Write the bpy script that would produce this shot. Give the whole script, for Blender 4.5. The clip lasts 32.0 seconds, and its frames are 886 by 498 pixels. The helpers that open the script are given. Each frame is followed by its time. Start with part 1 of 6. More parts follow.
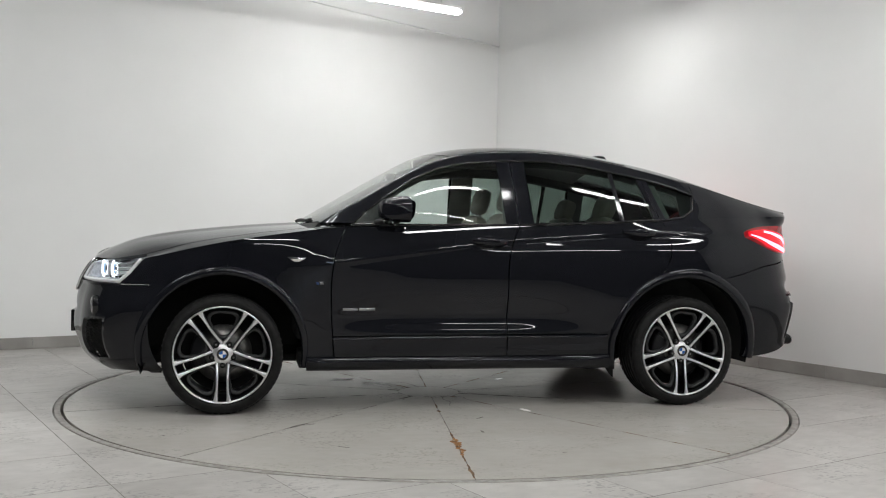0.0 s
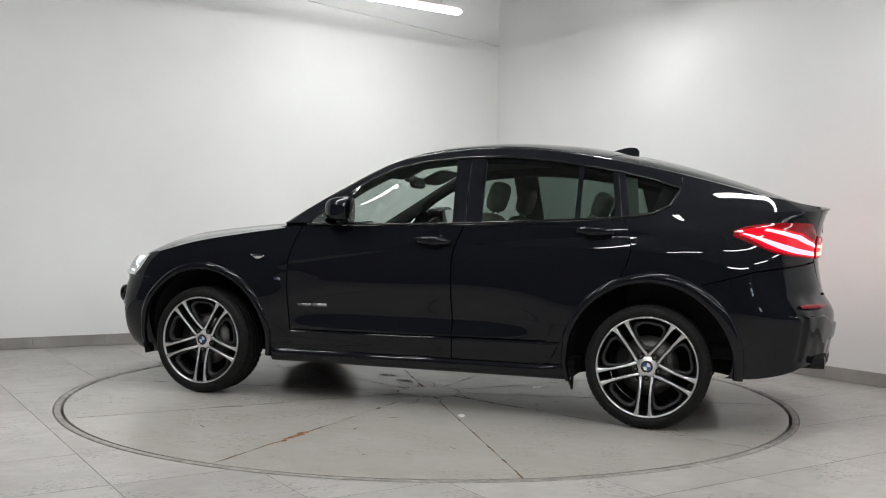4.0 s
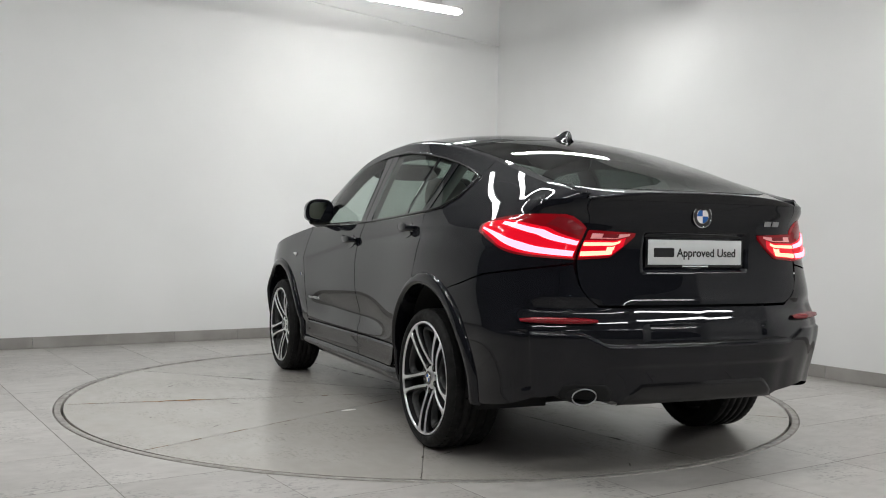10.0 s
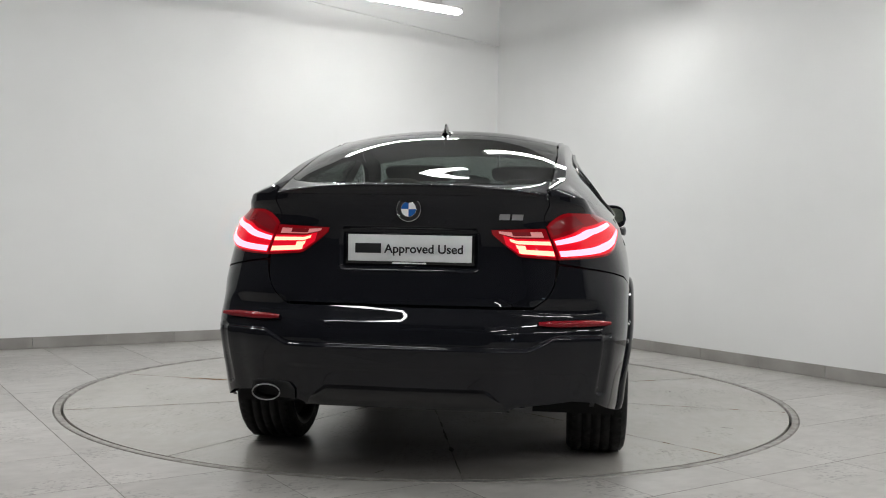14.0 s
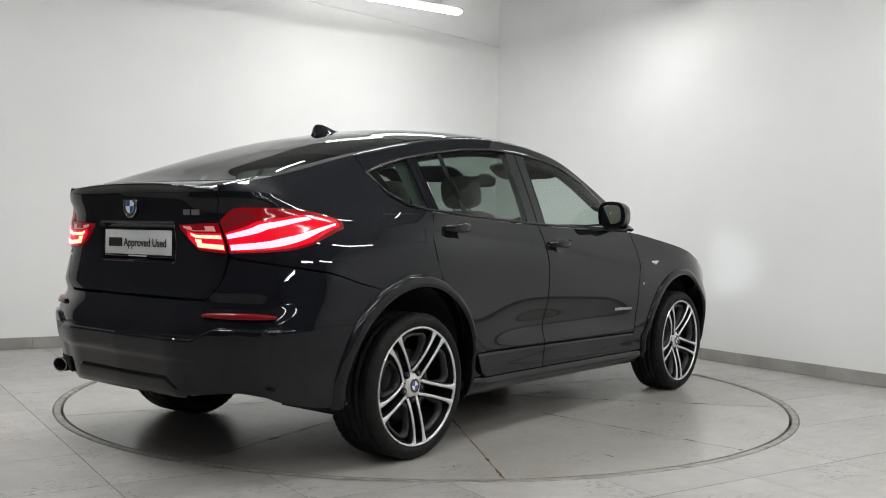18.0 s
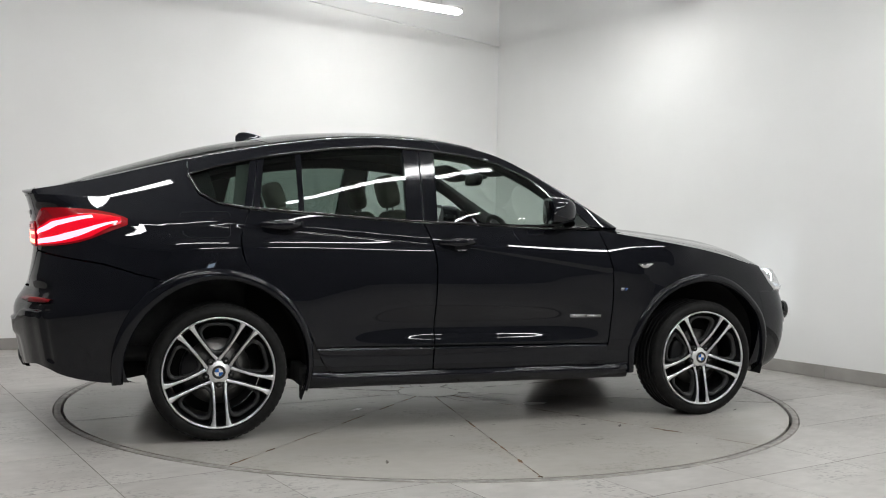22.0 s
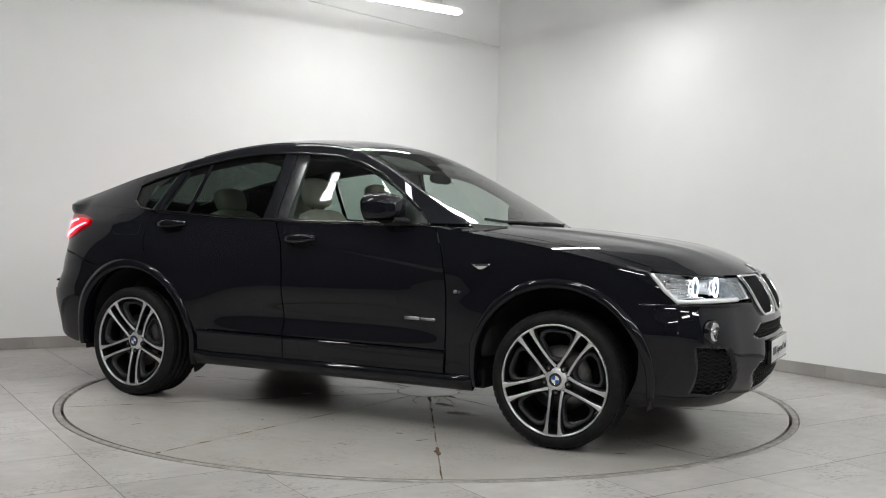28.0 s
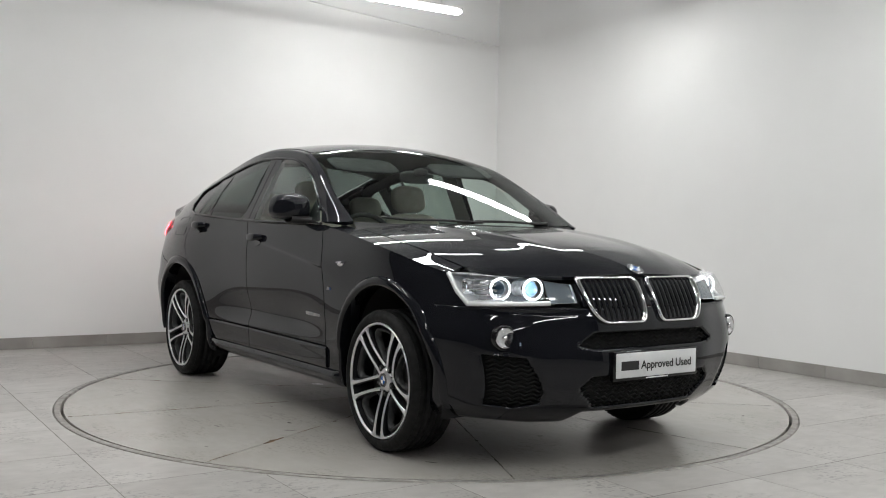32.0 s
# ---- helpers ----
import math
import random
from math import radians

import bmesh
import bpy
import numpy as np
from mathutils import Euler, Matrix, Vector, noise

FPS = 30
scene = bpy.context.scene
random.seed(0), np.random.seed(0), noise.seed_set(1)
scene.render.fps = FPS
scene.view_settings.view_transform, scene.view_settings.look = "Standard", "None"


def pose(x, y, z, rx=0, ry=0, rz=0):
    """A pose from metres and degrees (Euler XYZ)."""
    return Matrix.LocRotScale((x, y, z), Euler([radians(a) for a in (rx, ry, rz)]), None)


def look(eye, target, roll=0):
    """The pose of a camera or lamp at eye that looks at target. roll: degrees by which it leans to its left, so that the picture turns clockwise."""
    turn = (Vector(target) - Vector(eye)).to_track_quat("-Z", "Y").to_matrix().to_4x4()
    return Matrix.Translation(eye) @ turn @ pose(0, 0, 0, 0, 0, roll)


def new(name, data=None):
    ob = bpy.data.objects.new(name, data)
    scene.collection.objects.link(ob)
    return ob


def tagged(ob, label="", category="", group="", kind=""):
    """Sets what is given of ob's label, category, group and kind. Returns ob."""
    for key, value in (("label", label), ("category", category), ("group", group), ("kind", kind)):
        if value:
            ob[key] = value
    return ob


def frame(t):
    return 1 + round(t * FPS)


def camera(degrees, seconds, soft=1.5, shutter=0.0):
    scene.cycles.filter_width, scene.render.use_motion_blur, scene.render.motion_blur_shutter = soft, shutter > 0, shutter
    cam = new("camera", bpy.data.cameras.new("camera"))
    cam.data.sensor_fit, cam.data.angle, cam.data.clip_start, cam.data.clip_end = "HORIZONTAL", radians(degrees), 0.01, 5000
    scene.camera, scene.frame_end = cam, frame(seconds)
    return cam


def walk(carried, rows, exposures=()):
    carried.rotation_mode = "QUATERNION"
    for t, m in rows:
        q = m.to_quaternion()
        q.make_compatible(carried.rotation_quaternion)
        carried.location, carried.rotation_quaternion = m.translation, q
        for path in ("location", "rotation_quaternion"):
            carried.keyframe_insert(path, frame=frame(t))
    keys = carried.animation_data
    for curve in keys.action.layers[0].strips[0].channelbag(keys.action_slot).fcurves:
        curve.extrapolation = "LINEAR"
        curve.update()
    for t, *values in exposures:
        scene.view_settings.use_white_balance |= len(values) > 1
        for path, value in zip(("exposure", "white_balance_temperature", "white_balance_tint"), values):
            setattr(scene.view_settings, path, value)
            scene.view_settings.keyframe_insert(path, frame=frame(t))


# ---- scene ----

# ------------------------------------------------------------ camera (it stands still)
cam = camera(50.1, 32.0, soft=1.05)
EYE = (0.0, -6.262, 1.043)
AIM = (0.0126, -5.2622, 1.02763)
walk(cam, [(0, look(EYE, AIM, 1.062)), (32.0, look(EYE, AIM, 1.062))],
     exposures=[(0, -0.03), (7, -0.05), (12, -0.13), (14.5, -0.07), (19, 0.06), (25, 0.07), (29, 0.0), (32, -0.05)])

# heading of the car on the turntable, degrees, by seconds
CAR_X, CAR_Y = -0.0844, -0.249
HEADINGS = [
    (0, 191.30), (0.5, 187.6), (1, 183.75), (2, 175.95), (3, 168.35), (3.5, 164.55), (5.5, 148.85), (6, 145.0), (7, 137.2), (8, 129.2), (9, 121.3), (10, 113.4), (11, 105.5),
    (12, 97.6), (13, 89.75), (14, 81.9), (14.5, 78.0), (16.5, 62.35), (17, 58.4), (18, 50.5), (19, 42.6), (20, 34.7), (21, 26.75), (22, 18.85), (23, 10.9), (24, 3.1),
    (25, -4.7), (25.5, -8.6), (27.5, -24.4), (28, -28.35), (29, -36.2), (30, -44.15), (30.5, -48.1), (31, -51.85), (31.5, -55.0), (31.75, -56.0), (32, -56.4)]

# ------------------------------------------------------------ room axes
RA = radians(32.5)
AX, AY = math.cos(RA), math.sin(RA)          # along the left wall
BX, BY = -math.sin(RA), math.cos(RA)         # along the right wall
WALL_A, WALL_B = 3.03, 3.41                  # distances of the right and left wall from the turntable's centre
ROOM = pose(0, 0, 0, 0, 0, 32.5)             # room space: x along the left wall, y along the right wall


def room(a, b, z=0.0):
    return (a * AX + b * BX, a * AY + b * BY, z)


# ------------------------------------------------------------ small mesh helpers
def link(name, bm, mat, parent=None, label="", smooth=True):
    me = bpy.data.meshes.new(name)
    bm.to_mesh(me)
    bm.free()
    if smooth:
        me.polygons.foreach_set("use_smooth", [True] * len(me.polygons))
    for m in (mat if isinstance(mat, (list, tuple)) else [mat]):
        me.materials.append(m)
    ob = new(name, me)
    if parent is not None:
        ob.parent = parent
    if label:
        ob["label"] = label
    return ob


def part(name, bm, mat, parent, label="", smooth=True):
    return link(name, bm, mat, parent, label, smooth)


def box(bm, x0, x1, y0, y1, z0, z1, bevel=0.0, m=None, segs=2):
    r = bmesh.ops.create_cube(bm, size=1.0)
    vs = r["verts"]
    for v in vs:
        v.co = Vector((x0 + (v.co.x + .5) * (x1 - x0), y0 + (v.co.y + .5) * (y1 - y0), z0 + (v.co.z + .5) * (z1 - z0)))
    if bevel > 0:
        es = list({e for v in vs for e in v.link_edges})
        out = bmesh.ops.bevel(bm, geom=es, offset=bevel, segments=segs, affect="EDGES", profile=0.5)
        vs = list({v for f in out["faces"] for v in f.verts} | {v for v in vs if v.is_valid})
    if m is not None:
        bmesh.ops.transform(bm, matrix=m, verts=[v for v in vs if v.is_valid])
    return [v for v in vs if v.is_valid]


def sheet(bm, rows, flip=False, close_u=False, close_v=False, lip=None):
    """A quad grid from rows of points."""
    g = [[bm.verts.new(p) for p in r] for r in rows]
    nr, nc = len(g), len(g[0])
    for i in range(nr if close_u else nr - 1):
        for j in range(nc if close_v else nc - 1):
            q = [g[i][j], g[(i + 1) % nr][j], g[(i + 1) % nr][(j + 1) % nc], g[i][(j + 1) % nc]]
            if flip:
                q.reverse()
            try:
                bm.faces.new(q)
            except ValueError:
                pass
    return g


def lathe(bm, profile, n=48, axis="y", centre=(0, 0, 0), sx=1.0, a0=0.0, a1=360.0):
    """Turn a profile of (radius, offset along the axis) round the axis."""
    rows = []
    full = abs(a1 - a0) >= 359.9
    cnt = n if full else n + 1
    for k in range(cnt):
        a = radians(a0 + (a1 - a0) * k / n)
        row = []
        for r, o in profile:
            c, s_ = r * math.cos(a) * sx, r * math.sin(a)
            p = {"y": (c, o, s_), "z": (c, s_, o), "x": (o, c, s_)}[axis]
            row.append((p[0] + centre[0], p[1] + centre[1], p[2] + centre[2]))
        rows.append(row)
    return sheet(bm, rows, close_u=full)


def tube(bm, pts, r, n=8, closed=False, flat=1.0):
    """A round bar along points."""
    pts = [Vector(p) for p in pts]
    rows = []
    up = Vector((0, 0, 1))
    for i, p in enumerate(pts):
        a = pts[(i - 1) % len(pts)] if (closed or i) else p
        b = pts[(i + 1) % len(pts)] if (closed or i < len(pts) - 1) else p
        d = (b - a).normalized()
        u = d.cross(up)
        if u.length < 1e-3:
            u = d.cross(Vector((0, 1, 0)))
        u.normalize()
        w = u.cross(d)
        rows.append([p + u * (r * math.cos(2 * math.pi * k / n)) + w * (r * flat * math.sin(2 * math.pi * k / n)) for k in range(n)])
    g = sheet(bm, rows, close_u=closed, close_v=True)
    if not closed:
        try:
            bm.faces.new(g[0])
            bm.faces.new(list(reversed(g[-1])))
        except ValueError:
            pass


# ------------------------------------------------------------ materials
def material(name, base, rough=0.5, metal=0.0, coat=0.0, spec=0.5, coat_rough=0.03):
    m = bpy.data.materials.new(name)
    m.use_nodes = True
    b = m.node_tree.nodes["Principled BSDF"]
    b.inputs["Base Color"].default_value = (*base, 1)
    b.inputs["Roughness"].default_value = rough
    b.inputs["Metallic"].default_value = metal
    b.inputs["Specular IOR Level"].default_value = spec
    b.inputs["Coat Weight"].default_value = coat
    b.inputs["Coat Roughness"].default_value = coat_rough
    return m


def vary(m, c0, c1, scale, rough=None, bump=0.0, bump_scale=None, detail=6.0, coords="Object", stretch=(1, 1, 1), lo=0.35, hi=0.65, island=0.0):
    """Give a material two scales of colour variation, an uneven gloss and a fine relief."""
    nt_ = m.node_tree
    n, l = nt_.nodes, nt_.links
    b = n["Principled BSDF"]
    tc = n.new("ShaderNodeTexCoord")
    mp = n.new("ShaderNodeMapping")
    mp.inputs["Scale"].default_value = stretch
    l.new(tc.outputs[coords], mp.inputs["Vector"])
    n1 = n.new("ShaderNodeTexNoise")
    n1.inputs["Scale"].default_value, n1.inputs["Detail"].default_value = scale, detail
    l.new(mp.outputs[0], n1.inputs["Vector"])
    ramp = n.new("ShaderNodeValToRGB")
    ramp.color_ramp.elements[0].position, ramp.color_ramp.elements[0].color = lo, (*c0, 1)
    ramp.color_ramp.elements[1].position, ramp.color_ramp.elements[1].color = hi, (*c1, 1)
    l.new(n1.outputs["Fac"], ramp.inputs["Fac"])
    colour = ramp.outputs["Color"]
    if island:
        oi = n.new("ShaderNodeObjectInfo")
        mr = n.new("ShaderNodeMapRange")
        mr.inputs["To Min"].default_value, mr.inputs["To Max"].default_value = 1 - island, 1 + island
        l.new(oi.outputs["Random"], mr.inputs["Value"])
        mx = n.new("ShaderNodeVectorMath")
        mx.operation = "SCALE"
        l.new(colour, mx.inputs[0])
        l.new(mr.outputs[0], mx.inputs["Scale"])
        colour = mx.outputs[0]
    l.new(colour, b.inputs["Base Color"])
    if rough:
        n2 = n.new("ShaderNodeTexNoise")
        n2.inputs["Scale"].default_value, n2.inputs["Detail"].default_value = scale * 2.7, 4.0
        l.new(mp.outputs[0], n2.inputs["Vector"])
        mr = n.new("ShaderNodeMapRange")
        mr.inputs["From Min"].default_value, mr.inputs["From Max"].default_value = 0.3, 0.7
        mr.inputs["To Min"].default_value, mr.inputs["To Max"].default_value = rough
        l.new(n2.outputs["Fac"], mr.inputs["Value"])
        l.new(mr.outputs[0], b.inputs["Roughness"])
    if bump:
        n3 = n.new("ShaderNodeTexNoise")
        n3.inputs["Scale"].default_value, n3.inputs["Detail"].default_value = bump_scale or scale * 8, 5.0
        l.new(mp.outputs[0], n3.inputs["Vector"])
        bp = n.new("ShaderNodeBump")
        bp.inputs["Strength"].default_value, bp.inputs["Distance"].default_value = bump, 0.002
        l.new(n3.outputs["Fac"], bp.inputs["Height"])
        l.new(bp.outputs[0], b.inputs["Normal"])
    return m


def glow(name, colour, strength, base=(0.1, 0.1, 0.1), rough=0.3):
    m = material(name, base, rough)
    b = m.node_tree.nodes["Principled BSDF"]
    b.inputs["Emission Color"].default_value = (*colour, 1)
    b.inputs["Emission Strength"].default_value = strength
    return m


def glass(name, tint, f0=0.045, rough=0.0):
    """Clear sheet: tinted see-through under a gloss that grows towards grazing view."""
    m = bpy.data.materials.new(name)
    m.use_nodes = True
    n, l = m.node_tree.nodes, m.node_tree.links
    n.clear()
    out = n.new("ShaderNodeOutputMaterial")
    mix = n.new("ShaderNodeMixShader")
    tr = n.new("ShaderNodeBsdfTransparent")
    tr.inputs["Color"].default_value = (*tint, 1)
    gl = n.new("ShaderNodeBsdfGlossy")
    gl.inputs["Roughness"].default_value = rough
    lw = n.new("ShaderNodeLayerWeight")
    lw.inputs["Blend"].default_value = 0.5
    pw = n.new("ShaderNodeMath")
    pw.operation = "POWER"
    pw.inputs[1].default_value = 5.0
    ma = n.new("ShaderNodeMath")
    ma.operation = "MULTIPLY_ADD"
    ma.inputs[1].default_value, ma.inputs[2].default_value = 1 - f0, f0
    l.new(lw.outputs["Facing"], pw.inputs[0])
    l.new(pw.outputs[0], ma.inputs[0])
    l.new(ma.outputs[0], mix.inputs[0])
    l.new(tr.outputs[0], mix.inputs[1])
    l.new(gl.outputs[0], mix.inputs[2])
    l.new(mix.outputs[0], out.inputs["Surface"])
    return m


def stone(name, c0, c1, rough, island, mark=1.0):
    """Matt glazed stone tile: clouds, drawn-out veins, scuffs and dark specks."""
    m = material(name, c1, rough[1])
    n, l = m.node_tree.nodes, m.node_tree.links
    b_ = n["Principled BSDF"]
    tc = n.new("ShaderNodeTexCoord")
    oi = n.new("ShaderNodeObjectInfo")
    ofs = n.new("ShaderNodeVectorMath")
    ofs.operation = "MULTIPLY_ADD"
    ofs.inputs[1].default_value = (37.0, 23.0, 11.0)
    l.new(oi.outputs["Random"], ofs.inputs[0])
    l.new(tc.outputs["Object"], ofs.inputs[2])

    def noise_(scale, stretch, detail=7.0, distort=0.0):
        mp = n.new("ShaderNodeMapping")
        mp.inputs["Scale"].default_value = stretch
        l.new(ofs.outputs[0], mp.inputs["Vector"])
        t = n.new("ShaderNodeTexNoise")
        t.inputs["Scale"].default_value, t.inputs["Detail"].default_value, t.inputs["Distortion"].default_value = scale, detail, distort
        l.new(mp.outputs[0], t.inputs["Vector"])
        return t.outputs["Fac"]

    def ramp_(fac, p0, v0, p1, v1):
        r = n.new("ShaderNodeMapRange")
        r.inputs["From Min"].default_value, r.inputs["From Max"].default_value = p0, p1
        r.inputs["To Min"].default_value, r.inputs["To Max"].default_value = v0, v1
        l.new(fac, r.inputs["Value"])
        return r.outputs[0]

    def times(a_, b2):
        k = n.new("ShaderNodeMath")
        k.operation = "MULTIPLY"
        l.new(a_, k.inputs[0])
        l.new(b2, k.inputs[1])
        return k.outputs[0]
    clouds = noise_(1.5, (1, 1, 1), 4.0, 0.2)
    rp = n.new("ShaderNodeValToRGB")
    rp.color_ramp.elements[0].position, rp.color_ramp.elements[0].color = 0.25, (*c0, 1)
    rp.color_ramp.elements[1].position, rp.color_ramp.elements[1].color = 0.75, (*c1, 1)
    l.new(clouds, rp.inputs["Fac"])
    mottle = ramp_(noise_(11.0, (1, 1.6, 1), 6.0), 0.3, 1 - 0.10 * mark, 0.7, 1 + 0.06 * mark)
    # pits and scratches gather in worn spots
    worn = ramp_(noise_(2.6, (1, 1, 1), 3.0), 0.47, 0.0, 0.60, 1.0)
    pit = ramp_(noise_(46.0, (1, 1, 1), 3.0), 0.36, 1.0, 0.45, 0.0)
    scratch = ramp_(noise_(7.0, (1.0, 9.0, 1.0), 5.0, 0.5), 0.34, 1.0, 0.40, 0.0)
    veins = ramp_(times(worn, pit), 0.0, 1.0, 1.0, 1 - 0.42 * mark)
    speck = ramp_(times(worn, scratch), 0.0, 1.0, 1.0, 1 - 0.28 * mark)
    scuff = mottle
    var = n.new("ShaderNodeMapRange")
    var.inputs["To Min"].default_value, var.inputs["To Max"].default_value = 1 - island, 1 + island
    l.new(oi.outputs["Random"], var.inputs["Value"])
    k = times(times(times(veins, scuff), speck), var.outputs[0])
    mx = n.new("ShaderNodeVectorMath")
    mx.operation = "SCALE"
    l.new(rp.outputs["Color"], mx.inputs[0])
    l.new(k, mx.inputs["Scale"])
    l.new(mx.outputs[0], b_.inputs["Base Color"])
    l.new(ramp_(noise_(6.0, (1, 2.5, 1), 5.0), 0.3, rough[0], 0.7, rough[1]), b_.inputs["Roughness"])
    bp = n.new("ShaderNodeBump")
    bp.inputs["Strength"].default_value, bp.inputs["Distance"].default_value = 0.05 * mark ** 2, 0.002
    l.new(noise_(30.0, (1, 1, 1), 6.0), bp.inputs["Height"])
    l.new(bp.outputs[0], b_.inputs["Normal"])
    return m


M_WALL = vary(material("wall_paint", (0.8, 0.8, 0.79), 0.75), (0.78, 0.78, 0.77), (0.82, 0.82, 0.81), 0.9, (0.65, 0.85), 0.12, 60)
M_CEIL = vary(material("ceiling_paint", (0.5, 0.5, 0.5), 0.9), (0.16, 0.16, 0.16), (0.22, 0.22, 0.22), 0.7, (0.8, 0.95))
M_DARK = vary(material("dark_hall_paint", (0.06, 0.06, 0.063), 0.8), (0.05, 0.05, 0.053), (0.085, 0.085, 0.088), 0.5, (0.6, 0.9))
M_TILE = stone("floor_tile", (0.355, 0.338, 0.319), (0.485, 0.467, 0.444), (0.28, 0.355), 0.045)
M_GROUT = vary(material("grout", (0.18, 0.17, 0.16), 0.9), (0.17, 0.16, 0.15), (0.30, 0.285, 0.265), 6)
M_DISC = stone("disc_tile", (0.375, 0.352, 0.328), (0.435, 0.412, 0.386), (0.225, 0.265), 0.02, 0.4)
M_RING = vary(material("ring_steel", (0.33, 0.31, 0.29), 0.5, 0.2), (0.22, 0.205, 0.19), (0.38, 0.36, 0.335), 14, (0.35, 0.6), 0.3, 60)
M_BASE = vary(material("baseboard_tile", (0.3, 0.285, 0.27), 0.35), (0.27, 0.255, 0.24), (0.36, 0.345, 0.325), 3, (0.3, 0.45), island=0.06)
M_PAINT = material("black_car_paint", (0.0058, 0.0064, 0.0092), 0.5, 0.0, 1.0, 0.02, 0.012)
M_PAINT.node_tree.nodes["Principled BSDF"].inputs["Coat IOR"].default_value = 1.4
M_TRIM = material("gloss_black_trim", (0.006, 0.006, 0.007), 0.12)
M_PILLAR = material("gloss_black_pillar", (0.006, 0.0065, 0.009), 0.07, 0.0, 0.0, 0.4)
M_PLASTIC = vary(material("black_plastic", (0.012, 0.012, 0.012), 0.5), (0.009, 0.009, 0.009), (0.016, 0.016, 0.016), 30, (0.4, 0.6), 0.2, 400)
M_MESH = material("intake_mesh_black", (0.005, 0.005, 0.005), 0.65, 0.0, 0.0, 0.25)
M_UNDER = material("underbody_black", (0.006, 0.006, 0.006), 0.85)
M_RUBBER = vary(material("tyre_rubber", (0.01, 0.01, 0.01), 0.7, 0.0, 0.0, 0.22), (0.007, 0.007, 0.007), (0.012, 0.0118, 0.0115), 14, (0.55, 0.8), 0.2, 200)
M_RIM = material("polished_rim", (0.82, 0.82, 0.83), 0.36, 1.0)
M_RIMDARK = material("dark_rim_paint", (0.009, 0.009, 0.010), 0.3, 0.0, 0.0, 0.35)
M_RIMGREY = material("grey_rim_paint", (0.028, 0.0285, 0.029), 0.42, 0.0, 0.0, 0.4)
M_BADGE = material("badge_satin", (0.42, 0.42, 0.43), 0.35, 1.0)
M_BADGEBLUE = material("badge_dark_blue", (0.03, 0.07, 0.2), 0.3, 0.0, 0.5)
M_CHROME = material("chrome", (0.75, 0.75, 0.76), 0.08, 1.0)
M_DISCBRAKE = vary(material("brake_steel", (0.2, 0.2, 0.19), 0.4, 1.0), (0.14, 0.135, 0.13), (0.22, 0.215, 0.21), 20, (0.3, 0.5))
M_GLASS = glass("window_glass", (0.76, 0.83, 0.80))
M_SHIELD = glass("windscreen_glass", (0.72, 0.79, 0.755))
M_PRIV = glass("tinted_rear_glass", (0.31, 0.375, 0.345))
M_REARGLASS = glass("dark_rear_glass", (0.17, 0.20, 0.19))
M_CLEAR = glass("clear_lamp_cover", (0.94, 0.94, 0.94), 0.04)
M_TAILRED = glow("tail_lamp_red", (1.0, 0.006, 0.02), 0.10, (0.16, 0.002, 0.005), 0.06)
# weak emission stands in for light the bars spill into the pocket
M_TAILPOCKET = glow("tail_lamp_pocket", (1.0, 0.04, 0.06), 0.09, (0.08, 0.004, 0.006), 0.1)
M_TAILGLOW = glow("tail_lamp_glow", (1.0, 0.008, 0.035), 0.62, (0.3, 0.0, 0.0), 0.08)
M_TAILHOT = glow("tail_light_bar", (1.0, 0.07, 0.10), 11.0)
M_TAILAMBER = glow("tail_light_bar_amber", (1.0, 0.26, 0.17), 3.6)
M_RINGGLOW = glow("ring_light", (0.88, 0.96, 1.0), 4.0)
M_REFLECT = material("red_reflector", (0.20, 0.004, 0.010), 0.2, 0.0, 0.0, 0.35)
M_LEATHER = vary(material("cream_leather", (0.55, 0.5, 0.43), 0.5), (0.36, 0.33, 0.28), (0.46, 0.42, 0.36), 12, (0.4, 0.6), 0.15, 180)
M_INNER = vary(material("dark_interior", (0.02, 0.02, 0.02), 0.7), (0.015, 0.015, 0.015), (0.028, 0.028, 0.028), 9, (0.6, 0.8))
M_LINER = material("grey_headliner", (0.25, 0.25, 0.24), 0.9)
M_PLATE = vary(material("plate_white", (0.7, 0.71, 0.71), 0.3), (0.66, 0.67, 0.67), (0.74, 0.75, 0.75), 6, (0.25, 0.4))
M_INK = material("black_ink", (0.01, 0.01, 0.011), 0.4)
M_BLUE = material("badge_blue", (0.02, 0.12, 0.42), 0.2, 0.0, 1.0)
M_WHITE = material("badge_white", (0.8, 0.8, 0.8), 0.2, 0.0, 1.0)
M_LAMPBODY = material("lamp_housing", (0.55, 0.55, 0.55), 0.45)
M_TUBE = glow("lamp_tube", (0.980, 0.99, 0.982), 45.5, (0.8, 0.8, 0.8))
M_DAYLIGHT = glow("daylight_pane", (0.62, 0.80, 1.0), 8.0)

# world: a closed hall, only a trace of grey light from outside
world = bpy.data.worlds.new("world")
scene.world = world
world.use_nodes = True
world.node_tree.nodes["Background"].inputs[0].default_value = (0.02, 0.02, 0.022, 1)
world.node_tree.nodes["Background"].inputs[1].default_value = 1.0

# ------------------------------------------------------------ the room
CEIL = 3.75
FAR_A, FAR_B = -5.2, -9.0      # how far the room and the hall behind the camera reach


def slab(name, a0, a1, b0, b1, z0, z1, mat, label="", category="", kind="structure", bevel=0.0):
    bm = bmesh.new()
    box(bm, a0, a1, b0, b1, z0, z1, bevel)
    ob = link(name, bm, mat, None, "", False)
    ob.matrix_world = ROOM
    return tagged(ob, label, category, "", kind)


